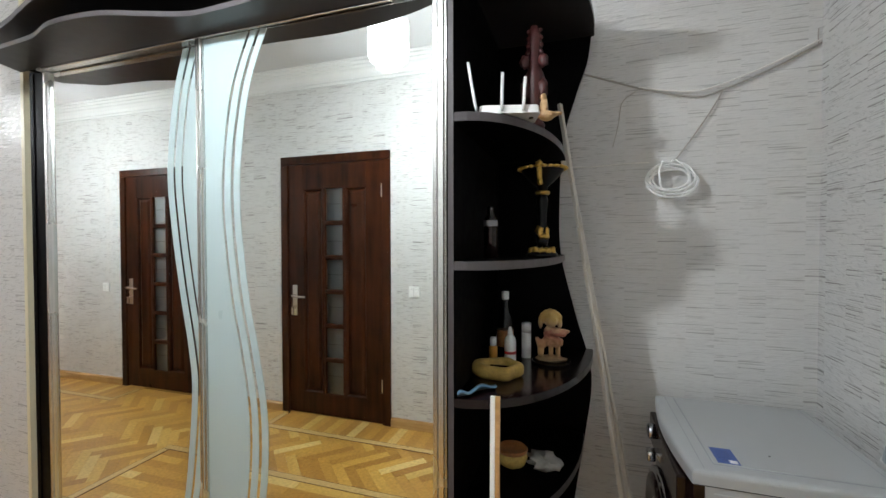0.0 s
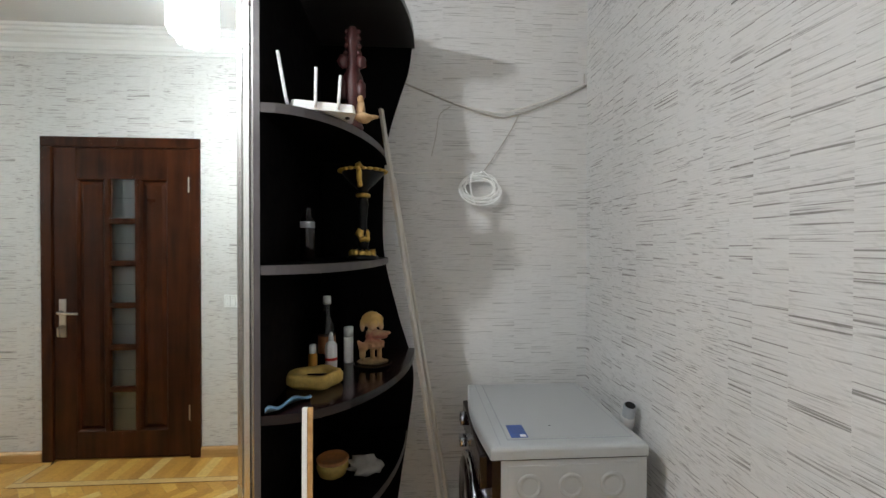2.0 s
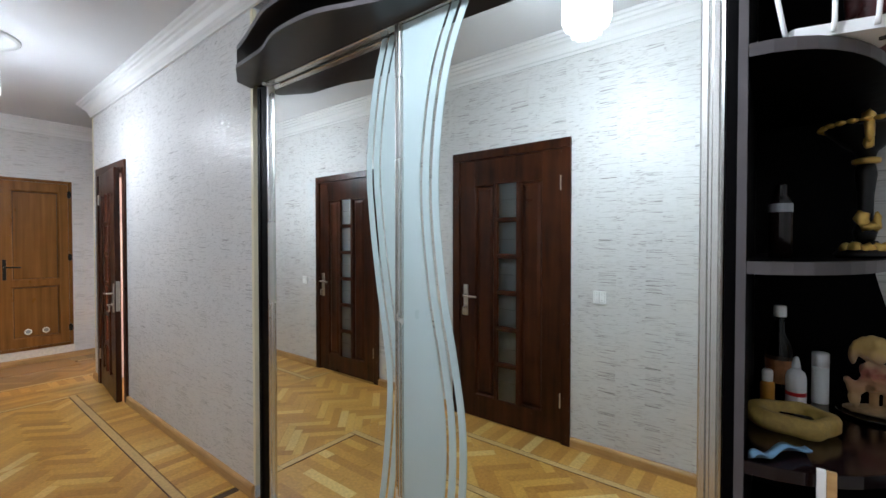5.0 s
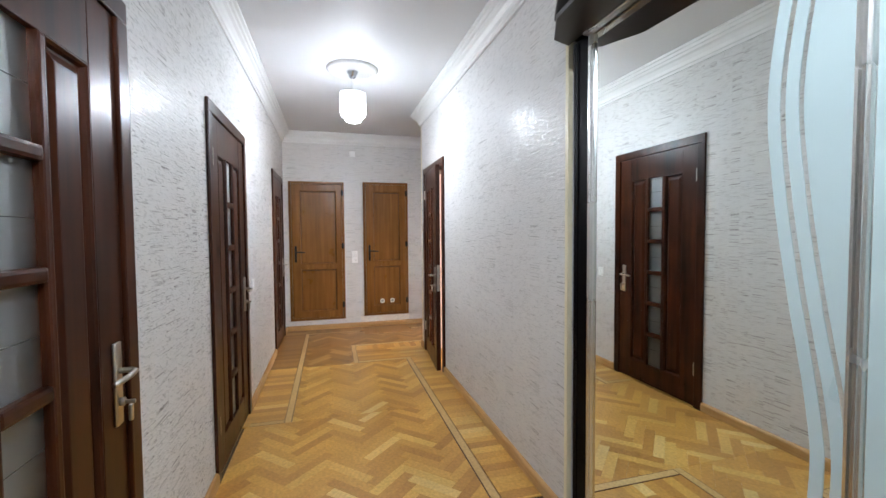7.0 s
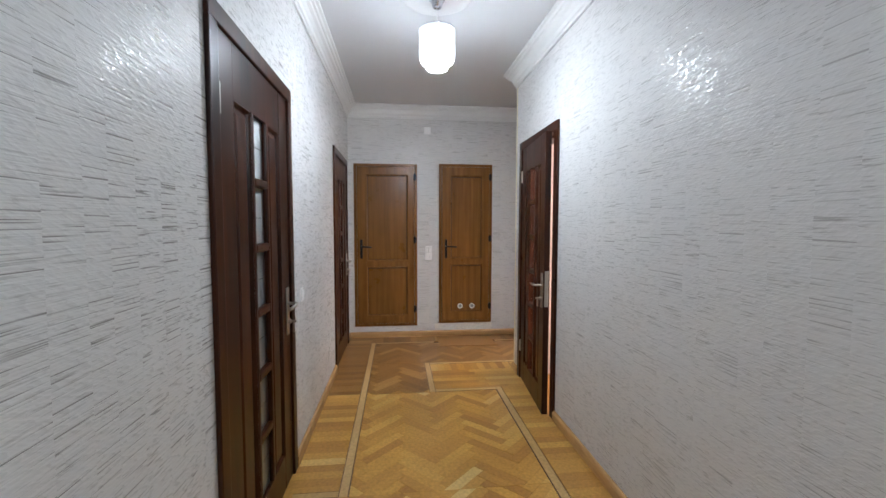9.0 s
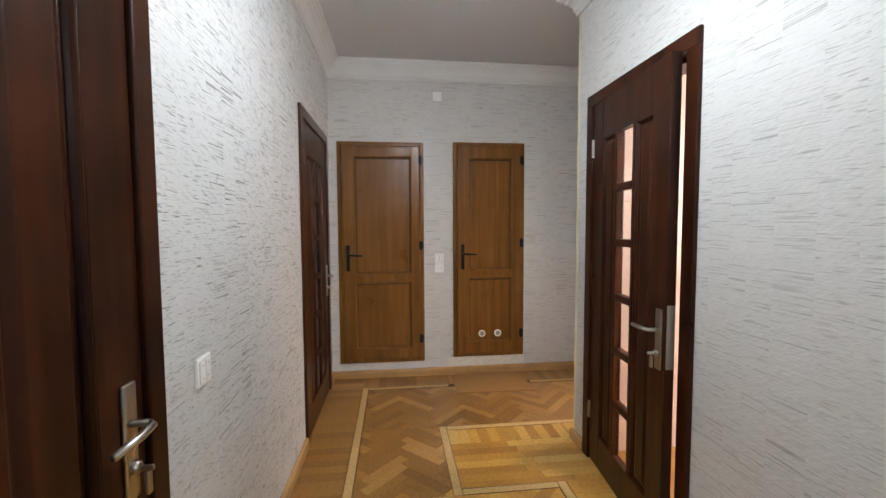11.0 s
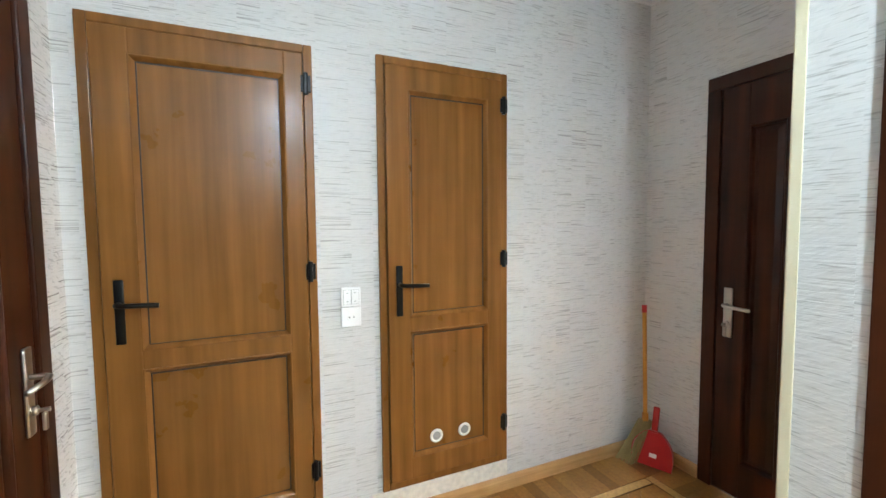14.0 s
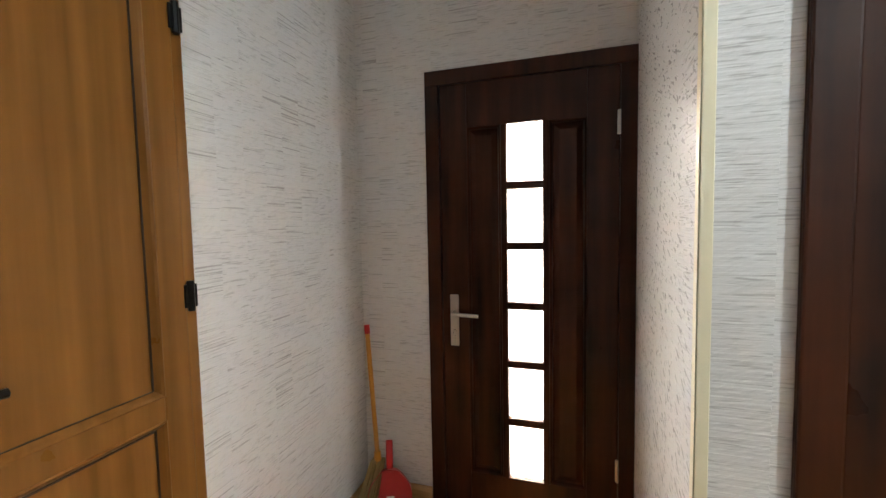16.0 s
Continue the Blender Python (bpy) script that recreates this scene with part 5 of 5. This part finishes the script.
top = slab(bmesh.new(), [(wx1, wy0), (wx1, wy1)] + FRONT, wz - 0.042, wz - 0.004)
bmesh.ops.recalc_face_normals(top, faces=top.faces)
edges = [ed for ed in top.edges if all(v.co.z > wz - 0.006 for v in ed.verts)]
bmesh.ops.bevel(top, geom=edges, offset=0.014, segments=4, affect="EDGES", profile=0.5)
part("top_cover", top, M_SILVER, wm, "", False)
part("front_seam", bm_box((wx0 + 0.0285, wy0 + 0.012, wz - 0.0042), (wx0 + 0.0305, wy1 - 0.010, wz - 0.0034)), M_PIPE, wm, "thin dark seam behind the front strip")
# grey margin and black strip put the cover's groove shade into colour
part("plate_shade", bm_box((wx0 + 0.0565, wy0 + 0.0415, wz - 0.0046), (wx1 - 0.0265, wy1 - 0.0165, wz - 0.0034), 0.0003), M_PIPE, wm, "grey margin drawing the shade round the top plate")
part("cover_gap_shade", bm_box((wx0 + 0.004, wy0 + 0.0015, wz - 0.0455), (wx1 - 0.002, wy0 + 0.006, wz - 0.0422)), M_RUBBER, wm, "black strip drawing the shade under the top cover")
part("top_plate", bm_box((wx0 + 0.060, wy0 + 0.045, wz - 0.006), (wx1 - 0.030, wy1 - 0.020, wz - 0.0020), 0.002), M_SILVER, wm)
for k in range(3):
    c = lathe(bmesh.new(), [(0.040, 0), (0.037, 0.003), (0.028, 0.004), (0.025, 0.001), (0.024, 0.0005)], Matrix.Translation((wx0 + 0.115 + 0.125 * k, wy0 + 0.0035, wz - 0.125)) @ Matrix.Rotation(math.radians(90), 4, "X"), 28)
    part("side_emboss", c, M_SILVER, wm, "", True)
part("side_emboss", bm_box((wx0 + 0.05, wy0 + 0.0022, 0.08), (wx1 - 0.03, wy0 + 0.0042, wz - 0.062), 0.001), M_SILVER, wm)
dm = Matrix.Translation((wx0 - 0.016, (wy0 + wy1) / 2, 0.46)) @ Matrix.Rotation(math.radians(-90), 4, "Y")
part("door", lathe(bmesh.new(), [(0.19, 0), (0.195, 0.012), (0.18, 0.030), (0.14, 0.034), (0.10, 0.020)], dm, 36), M_WENGE_GLOSS, wm, "dark round glass door", True)
part("control_panel", bm_box((wx0 - 0.026, wy0 + 0.05, wz - 0.155), (wx0 + 0.002, wy1 - 0.05, wz - 0.052), 0.006), M_WENGE_GLOSS, wm, "glossy black control panel")
part("knob", lathe(bmesh.new(), [(0.026, 0), (0.026, 0.020), (0.022, 0.024)], Matrix.Translation((wx0 - 0.025, wy0 + 0.40, wz - 0.085)) @ Matrix.Rotation(math.radians(-90), 4, "Y"), 24), M_CHROME, wm, "chrome knob", True)
part("door_latch", bm_box((wx0 - 0.050, wy1 - 0.165, wz - 0.190), (wx0 - 0.022, wy1 - 0.120, wz - 0.155), 0.006), M_CHROME, wm, "chrome door latch", True)
part("door_ring", lathe(bmesh.new(), [(0.196, 0.0), (0.206, 0.006), (0.206, 0.020), (0.196, 0.024)], dm, 40), M_CHROME, wm, "chrome ring round the door", True)
for sx in (0.06, 0.40):
    for sy in (0.06, 0.53):
        part("foot", lathe(bmesh.new(), [(0.022, 0.0), (0.022, 0.012), (0.012, 0.014), (0.012, 0.024)], Matrix.Translation((wx0 + sx, wy0 + sy, 0)), 12), M_RUBBER, wm)
stk = part("sticker", bm_box((wx0 + 0.072, wy0 + 0.052, wz - 0.0021), (wx0 + 0.125, wy0 + 0.140, wz - 0.0012)), M_BLUE, wm, "blue printed sticker")
part("print_bar", bm_box((wx0 + 0.102, wy0 + 0.056, wz - 0.0013), (wx0 + 0.120, wy0 + 0.072, wz - 0.0008)), M_WHITE, stk)
part("print_bar", bm_box((wx0 + 0.080, wy0 + 0.080, wz - 0.0013), (wx0 + 0.112, wy0 + 0.128, wz - 0.0008)), M_LABEL, stk)
part("screw", lathe(bmesh.new(), [(0.003, 0), (0.002, 0.001)], Matrix.Translation((wx0 + 0.215, wy0 + 0.13, wz - 0.002)), 8), M_BLACK, wm)
# drain pipe and hoses behind it
pipe = thing("drain_pipe", "grey plastic drain pipe standing up beside the washing machine", "pipe")
part("standpipe", lathe(bmesh.new(), [(0.019, 0.0), (0.019, 0.712)], Matrix.Translation((1.432, 1.655, 0.0)), 18), M_PIPE, pipe, "", True)
pm = Matrix.Translation((1.432, 1.655, 0.705)) @ Vector((-0.04, -0.34, 0.85)).to_track_quat("Z", "Y").to_matrix().to_4x4()
part("pipe_end", lathe(bmesh.new(), [(0.015, 0.0), (0.021, 0.02), (0.021, 0.178), (0.019, 0.180)], pm, 18), M_PIPE, pipe, "", True)
part("collar", lathe(bmesh.new(), [(0.022, 0.070), (0.0235, 0.072), (0.0235, 0.135), (0.022, 0.137)], pm, 18), M_SEAM, pipe, "pale grey collar", True)
# black disc on the capped end paints the pipe's dark inside
part("mouth_shade", lathe(bmesh.new(), [(0.0165, 0.1802), (0.0165, 0.1812)], pm, 18), M_BLACK, pipe, "black disc drawing the shade inside the mouth")
hs = bmesh.new()
tube(hs, smooth_curve([(1.438, 1.56, 0.30), (1.438, 1.48, 0.52), (1.436, 1.41, 0.60), (1.436, 1.36, 0.55), (1.438, 1.33, 0.35), (1.438, 1.36, 0.02)], 6), 0.014, 10)
solid("drain_hose", hs, M_RUBBER, "black corrugated hose behind the washing machine", "hose", smooth=True)

# ---- cables on the wall ----
YC = Y_NICHE - 0.007


def cable(points, radius, mat, label):
    pts = smooth_curve([(x, YC - k, z) for x, z, k in points], 6)
    solid("cable", tube(bmesh.new(), pts, radius, 6), mat, label, "cable", group="wall cables", smooth=True)


cable([(0.60, 2.140, 0), (0.66, 2.121, 0), (0.871, 2.038, 0.004), (1.035, 1.990, 0.006), (1.124, 1.991, 0.006), (1.302, 2.057, 0.004), (1.465, 2.137, 0)], 0.0036, M_GREYCABLE, "grey cable sagging across the wallpaper")
cable([(0.86, 2.044, 0.006), (0.95, 2.020, 0.008), (1.04, 2.006, 0.010), (1.12, 2.012, 0.012), (1.30, 2.074, 0.008), (1.464, 2.150, 0.002)], 0.0032, M_CABLE, "white cable sagging across the wallpaper")
cable([(1.155, 2.000, 0.008), (1.12, 1.93, 0.006), (1.05, 1.82, 0.006), (0.995, 1.742, 0.01)], 0.003, M_GREYCABLE, "thin cable hanging to the coil")
cable([(0.56, 1.738, 0), (0.68, 1.732, 0.002), (0.80, 1.738, 0.004), (0.90, 1.736, 0.012)], 0.0022, M_CABLE, "thin white wire leading to the coil")
cable([(0.85, 2.030, 0.002), (0.80, 1.99, 0), (0.785, 1.90, 0.002), (0.765, 1.81, 0)], 0.0018, M_GREYCABLE, "thin wire hanging down the wallpaper")
cable([(1.455, 2.19, 0), (1.452, 2.165, 0.004), (1.455, 2.13, 0)], 0.002, M_GREYCABLE, "short cable end in the wall corner")
coil = bmesh.new()
rng = random.Random(4)
pts = []
for i in range(6 * 28):
    a = 2 * math.pi * i / 28
    k = i / 28
    rx, rz = 0.080 + 0.013 * math.sin(k * 2.3), 0.053 + 0.013 * math.cos(k * 1.7)
    pts.append((0.972 + rx * math.cos(a) + 0.008 * math.sin(k * 1.9), YC - 0.020 - 0.004 * (k % 4) - 0.016 * (1 - math.sin(a)), 1.662 + rz * math.sin(a) + 0.008 * math.cos(k * 2.6)))
tube(coil, pts, 0.0034, 7)
tube(coil, smooth_curve([(0.945, YC - 0.030, 1.735), (0.930, YC - 0.052, 1.69), (0.938, YC - 0.054, 1.63), (0.952, YC - 0.050, 1.595)], 5), 0.0036, 7)
tube(coil, smooth_curve([(0.990, YC - 0.030, 1.740), (1.030, YC - 0.050, 1.69), (1.036, YC - 0.052, 1.64), (1.010, YC - 0.048, 1.60)], 5), 0.0036, 7)
tube(coil, [(0.985, YC - 0.002, 1.742), (0.982, YC - 0.03, 1.736), (0.970, YC - 0.040, 1.722)], 0.0036, 7)
solid("cable_coil", coil, M_WHITE, "coil of spare white cable hung on the wall", "cable", smooth=True)

# ---- broom and dustpan in the entrance corner ----
br = thing("broom", "broom with a yellow stick and red tip leaning in the corner", "broom")
foot, tip = Vector((-6.215, 2.400, 0.25)), Vector((-6.283, 2.455, 0.885))
part("stick", tube(bmesh.new(), [foot, tip], 0.012, 12), M_YELLOW, br, "", True)
way = (tip - foot).normalized()
part("tip", tube(bmesh.new(), [tip - way * 0.03, tip + way * 0.014], 0.0145, 12), M_RED, br, "red plastic tip", True)
part("socket", tube(bmesh.new(), [foot - way * 0.03, foot + way * 0.03], 0.017, 12), M_YELLOW, br, "", True)
b = bmesh.new()
for k in range(90):
    u, v = rng.uniform(-1, 1), rng.uniform(-1, 1)
    p = foot + Vector((0.03 * u, 0.025 * v, -0.01))
    q = Vector((foot.x - 0.035 + 0.05 * u, foot.y - 0.10 + 0.05 * v, 0.004 + rng.uniform(0, 0.012)))
    tube(b, [p, (p + q) / 2 + Vector((0, 0, -0.01)), q], 0.0032, 4)
tagged(part("bristles", b, M_BRISTLE, br, "worn straw bristles"), kind="stuff")
dp = thing("dustpan", "red plastic dustpan standing on edge in the corner", "dustpan", pose(-6.135, 2.362, 0.008, -17, 0, 24))
b = bmesh.new()
prof = smooth_curve([(-0.100, 0.0), (-0.104, 0.06), (-0.095, 0.12), (-0.060, 0.17), (-0.025, 0.195), (0.025, 0.195), (0.060, 0.17), (0.095, 0.12), (0.104, 0.06), (0.100, 0.0)], 5)
slab(b, prof, 0.0, 0.004, Matrix.Rotation(math.radians(90), 4, "X"))
rows_ = []
for x, z in prof:
    d_ = 0.038 * min(1.0, 0.25 + z / 0.12)
    rows_.append([b.verts.new(p) for p in ((x, -0.0042, z), (x, -d_ - 0.004, z), (x * 1.03, -d_ - 0.004, z + 0.002), (x * 1.03, -0.0042, z + 0.003))])
for r, s in zip(rows_, rows_[1:]):
    for j in range(4):
        b.faces.new((r[j], r[(j + 1) % 4], s[(j + 1) % 4], s[j]))
b.faces.new(rows_[0]), b.faces.new(rows_[-1][::-1])
part("pan", b, M_RED, dp)
part("grip", bm_box((-0.017, -0.026, 0.185), (0.017, -0.002, 0.33), 0.009), M_RED, dp, "", True)
part("paper_label", bm_box((-0.018, -0.0062, 0.050), (0.020, -0.0045, 0.072)), M_WHITE, dp, "small white label")

# pale tiled floor of the landing
solid("landing_floor", bm_box((X_END - 0.1, Y_FRONT + 0.03, -0.006), (-4.9, 3.9, 0.0)), M_CORN, "pale floor of the landing outside", "floor", "structure")

# ---- parquet floor ----
sub = bmesh.new()
box(sub, (-6.6, -3.2, -0.06), (1.75, 3.95, -0.006))
floor = solid("floor", sub, M_SUB, "varnished honey-oak parquet in herringbone with inlaid border lines", "floor", "structure")


def clip(poly, x0, y0, x1, y1):
    for axis, lim, sign in ((0, x0, 1), (0, x1, -1), (1, y0, 1), (1, y1, -1)):
        res = []
        for i, p in enumerate(poly):
            q = poly[(i + 1) % len(poly)]
            pin, qin = sign * (p[axis] - lim) >= -1e-9, sign * (q[axis] - lim) >= -1e-9
            if pin:
                res.append(p)
            if pin != qin:
                t = (lim - p[axis]) / (q[axis] - p[axis])
                res.append((p[0] + t * (q[0] - p[0]), p[1] + t * (q[1] - p[1])))
        poly = res
        if len(poly) < 3:
            return []
    return poly


def area(poly):
    return abs(sum(p[0] * q[1] - q[0] * p[1] for p, q in zip(poly, poly[1:] + poly[:1]))) / 2


class Prisms:
    """Gathers flat blocks into one mesh by vertices and faces."""
    def __init__(self):
        self.v, self.f = [], []

    def add(self, poly, lift=0.0):
        c = [sum(p[i] for p in poly) / len(poly) for i in (0, 1)]
        k, n0 = len(poly), len(self.v)
        def ring(shrink, z):
            for x, y in poly:
                dx, dy = x - c[0], y - c[1]
                d = math.hypot(dx, dy) or 1
                self.v.append((x - dx / d * shrink, y - dy / d * shrink, z))
        ring(0.0005, -0.006), ring(0.0005, -0.0010 + lift), ring(0.0016, lift)
        for r in range(2):
            for i in range(k):
                self.f.append((n0 + r * k + i, n0 + r * k + (i + 1) % k, n0 + (r + 1) * k + (i + 1) % k, n0 + (r + 1) * k + i))
        self.f.append(tuple(n0 + 2 * k + i for i in range(k)))

    def link(self, name, mat):
        me = bpy.data.meshes.new(name)
        me.from_pydata(self.v, [], self.f)
        me.materials.append(mat)
        ob = new(name, me)
        ob.parent = floor
        return ob


L, Wd = 0.310, 0.062
BLOCKS = []
s45 = math.sqrt(0.5)
FIELDS = ((-6.03, 0.10, -5.335, 2.30), (-5.335, 0.10, -4.605, 0.615), (-4.605, 0.10, -3.33, 1.175), (-3.33, Y_LEFT + 0.02, -2.065, 1.175), (-2.065, Y_LEFT + 0.02, -1.66, 0.555), (-1.66, 0.075, 1.25, 0.555))
n6 = 5
for k in range(-140, 70):
    for j in range(-18, 19):
        for kind in (0, 1):
            if kind == 0:
                ax, ay, aw, ah = (k + 2 * n6 * j) * Wd, k * Wd, L, Wd
            else:
                ax, ay, aw, ah = (k + n6 + 2 * n6 * j) * Wd, (k - n6 + 1) * Wd, Wd, L
            quad = [((x + y) * s45 - 0.02, (y - x) * s45 + 0.35) for x, y in ((ax, ay), (ax + aw, ay), (ax + aw, ay + ah), (ax, ay + ah))]
            if not (-6.6 < quad[0][0] < 1.8 and -0.9 < quad[0][1] < 2.9):
                continue
            for fld in FIELDS:
                p = clip(quad, *fld)
                if len(p) > 2 and area(p) > 2e-4:
                    BLOCKS.append(p)


def course(x0, y0, x1, y1, along, width=0.066, length=None, seed=0):
    """Straight blocks filling a rectangle, running along x or y."""
    r = random.Random(seed)
    lo, hi = (y0, y1) if along == "x" else (x0, x1)
    a, c = (x0, x1) if along == "x" else (y0, y1)
    p = lo
    while p < hi - 1e-4:
        q = min(hi, p + width)
        s = a
        first = length * r.uniform(0.25, 1.0) if length else None
        while s < c - 1e-4:
            t = c if not length else min(c, s + (first or length))
            first = None
            BLOCKS.append([(s, p), (t, p), (t, q), (s, q)] if along == "x" else [(p, s), (q, s), (q, t), (p, t)])
            s = t
        p = q


course(X_END, Y_LEFT, -3.385, 0.045, "y", seed=1)
course(X_END, 0.045, -6.085, 0.80, "x", seed=2), course(X_END, 1.48, -6.09, 2.52, "x", seed=3), course(X_END, 0.80, -6.09, 1.48, "x", seed=31)
course(-5.285, 0.665, -5.10, 1.47, "x", seed=4), course(-5.10, 0.665, -4.66, 1.47, "y", 0.066, 0.5, seed=5)
course(X_VEST - 0.215, 1.47, X_VEST2, 2.52, "x", seed=6), course(-6.09, 2.301, -5.287, 2.52, "y", seed=7)
course(-4.66, 1.235, -2.07, 1.47, "y", seed=8)
course(-2.01, 0.61, 1.47, 2.07, "x", 0.066, 0.42, seed=9)
course(-1.635, Y_LEFT, 1.47, 0.022, "y", seed=10), course(1.25, 0.02, 1.47, 0.61, "x", seed=11)
course(-3.385, Y_LEFT, -3.33, 0.045, "y", seed=12)
course(-6.5, -3.15, 1.63, Y_LEFT, "x", 0.09, 1.2, seed=13)
course(-4.90, 1.47, -1.98, 3.5, "x", 0.09, 1.2, seed=14)

lift = random.Random(7)
near, rest, mid_brown, old = [], Prisms(), Prisms(), Prisms()
for p in BLOCKS:
    cx, cy = [sum(q[i] for q in p) / len(p) for i in (0, 1)]
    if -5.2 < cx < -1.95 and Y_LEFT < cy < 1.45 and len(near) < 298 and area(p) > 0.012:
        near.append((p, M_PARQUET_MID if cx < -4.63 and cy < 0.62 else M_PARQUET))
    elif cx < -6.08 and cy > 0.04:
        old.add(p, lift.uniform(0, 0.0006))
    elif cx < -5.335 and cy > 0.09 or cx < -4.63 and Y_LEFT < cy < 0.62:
        mid_brown.add(p, lift.uniform(0, 0.0006))
    else:
        rest.add(p, lift.uniform(0, 0.0006))
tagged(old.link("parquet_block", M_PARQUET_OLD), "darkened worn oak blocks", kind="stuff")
tagged(mid_brown.link("parquet_block", M_PARQUET_MID), "mid-brown oak blocks at the far end of the hall", kind="stuff")
tagged(rest.link("parquet_block", M_PARQUET), kind="stuff")
for p, oak in near:
    one = Prisms()
    one.add(p, lift.uniform(0, 0.0006))
    one.link("parquet_block", oak)


# inlaid lines: a pale strip between two dark lines
def inlay(line, half=0.0225, ink=0.0035):
    for i in range(len(line) - 1):
        (xa, ya), (xb, yb) = line[i], line[i + 1]
        h = half + ink
        along_x = abs(xb - xa) > abs(yb - ya)
        lo, hi = sorted((xa, xb) if along_x else (ya, yb))
        lo, hi = (lo - h, hi + h) if along_x else (lo + h, hi - h)
        for o0, o1, mat, nm, up in ((-half, half, M_STRIP, "inlay_strip", 0.0012), (-h, -half, M_INK, "inlay_line", 0.0011), (half, h, M_INK, "inlay_line", 0.0011)):
            pr = Prisms()
            c0 = ya if along_x else xa
            pr.add([(lo, c0 + o0), (hi, c0 + o0), (hi, c0 + o1), (lo, c0 + o1)] if along_x else [(c0 + o0, lo), (c0 + o1, lo), (c0 + o1, hi), (c0 + o0, hi)], up)
            pr.link(nm, mat)


inlay([(-3.355, Y_LEFT + 0.022), (-3.355, 0.072), (-6.06, 0.072), (-6.06, 0.80)])
inlay([(-6.06, 1.48), (-6.06, 2.275), (-5.31, 2.275)])
inlay([(-5.31, 2.27), (-5.31, 0.64), (-4.632, 0.64), (-4.632, 1.205), (-2.04, 1.205), (-2.04, 0.582), (1.25, 0.582)])
inlay([(-1.66, Y_LEFT + 0.022), (-1.66, 0.047), (1.25, 0.047)])
pt = Prisms()
pt.add([(-6.30, 0.822), (-6.29, 1.452), (-5.86, 1.50), (-5.88, 0.83)], 0.004)
tagged(pt.link("floor_patch", M_PATCH), "brown board patched into the parquet by the end wall")
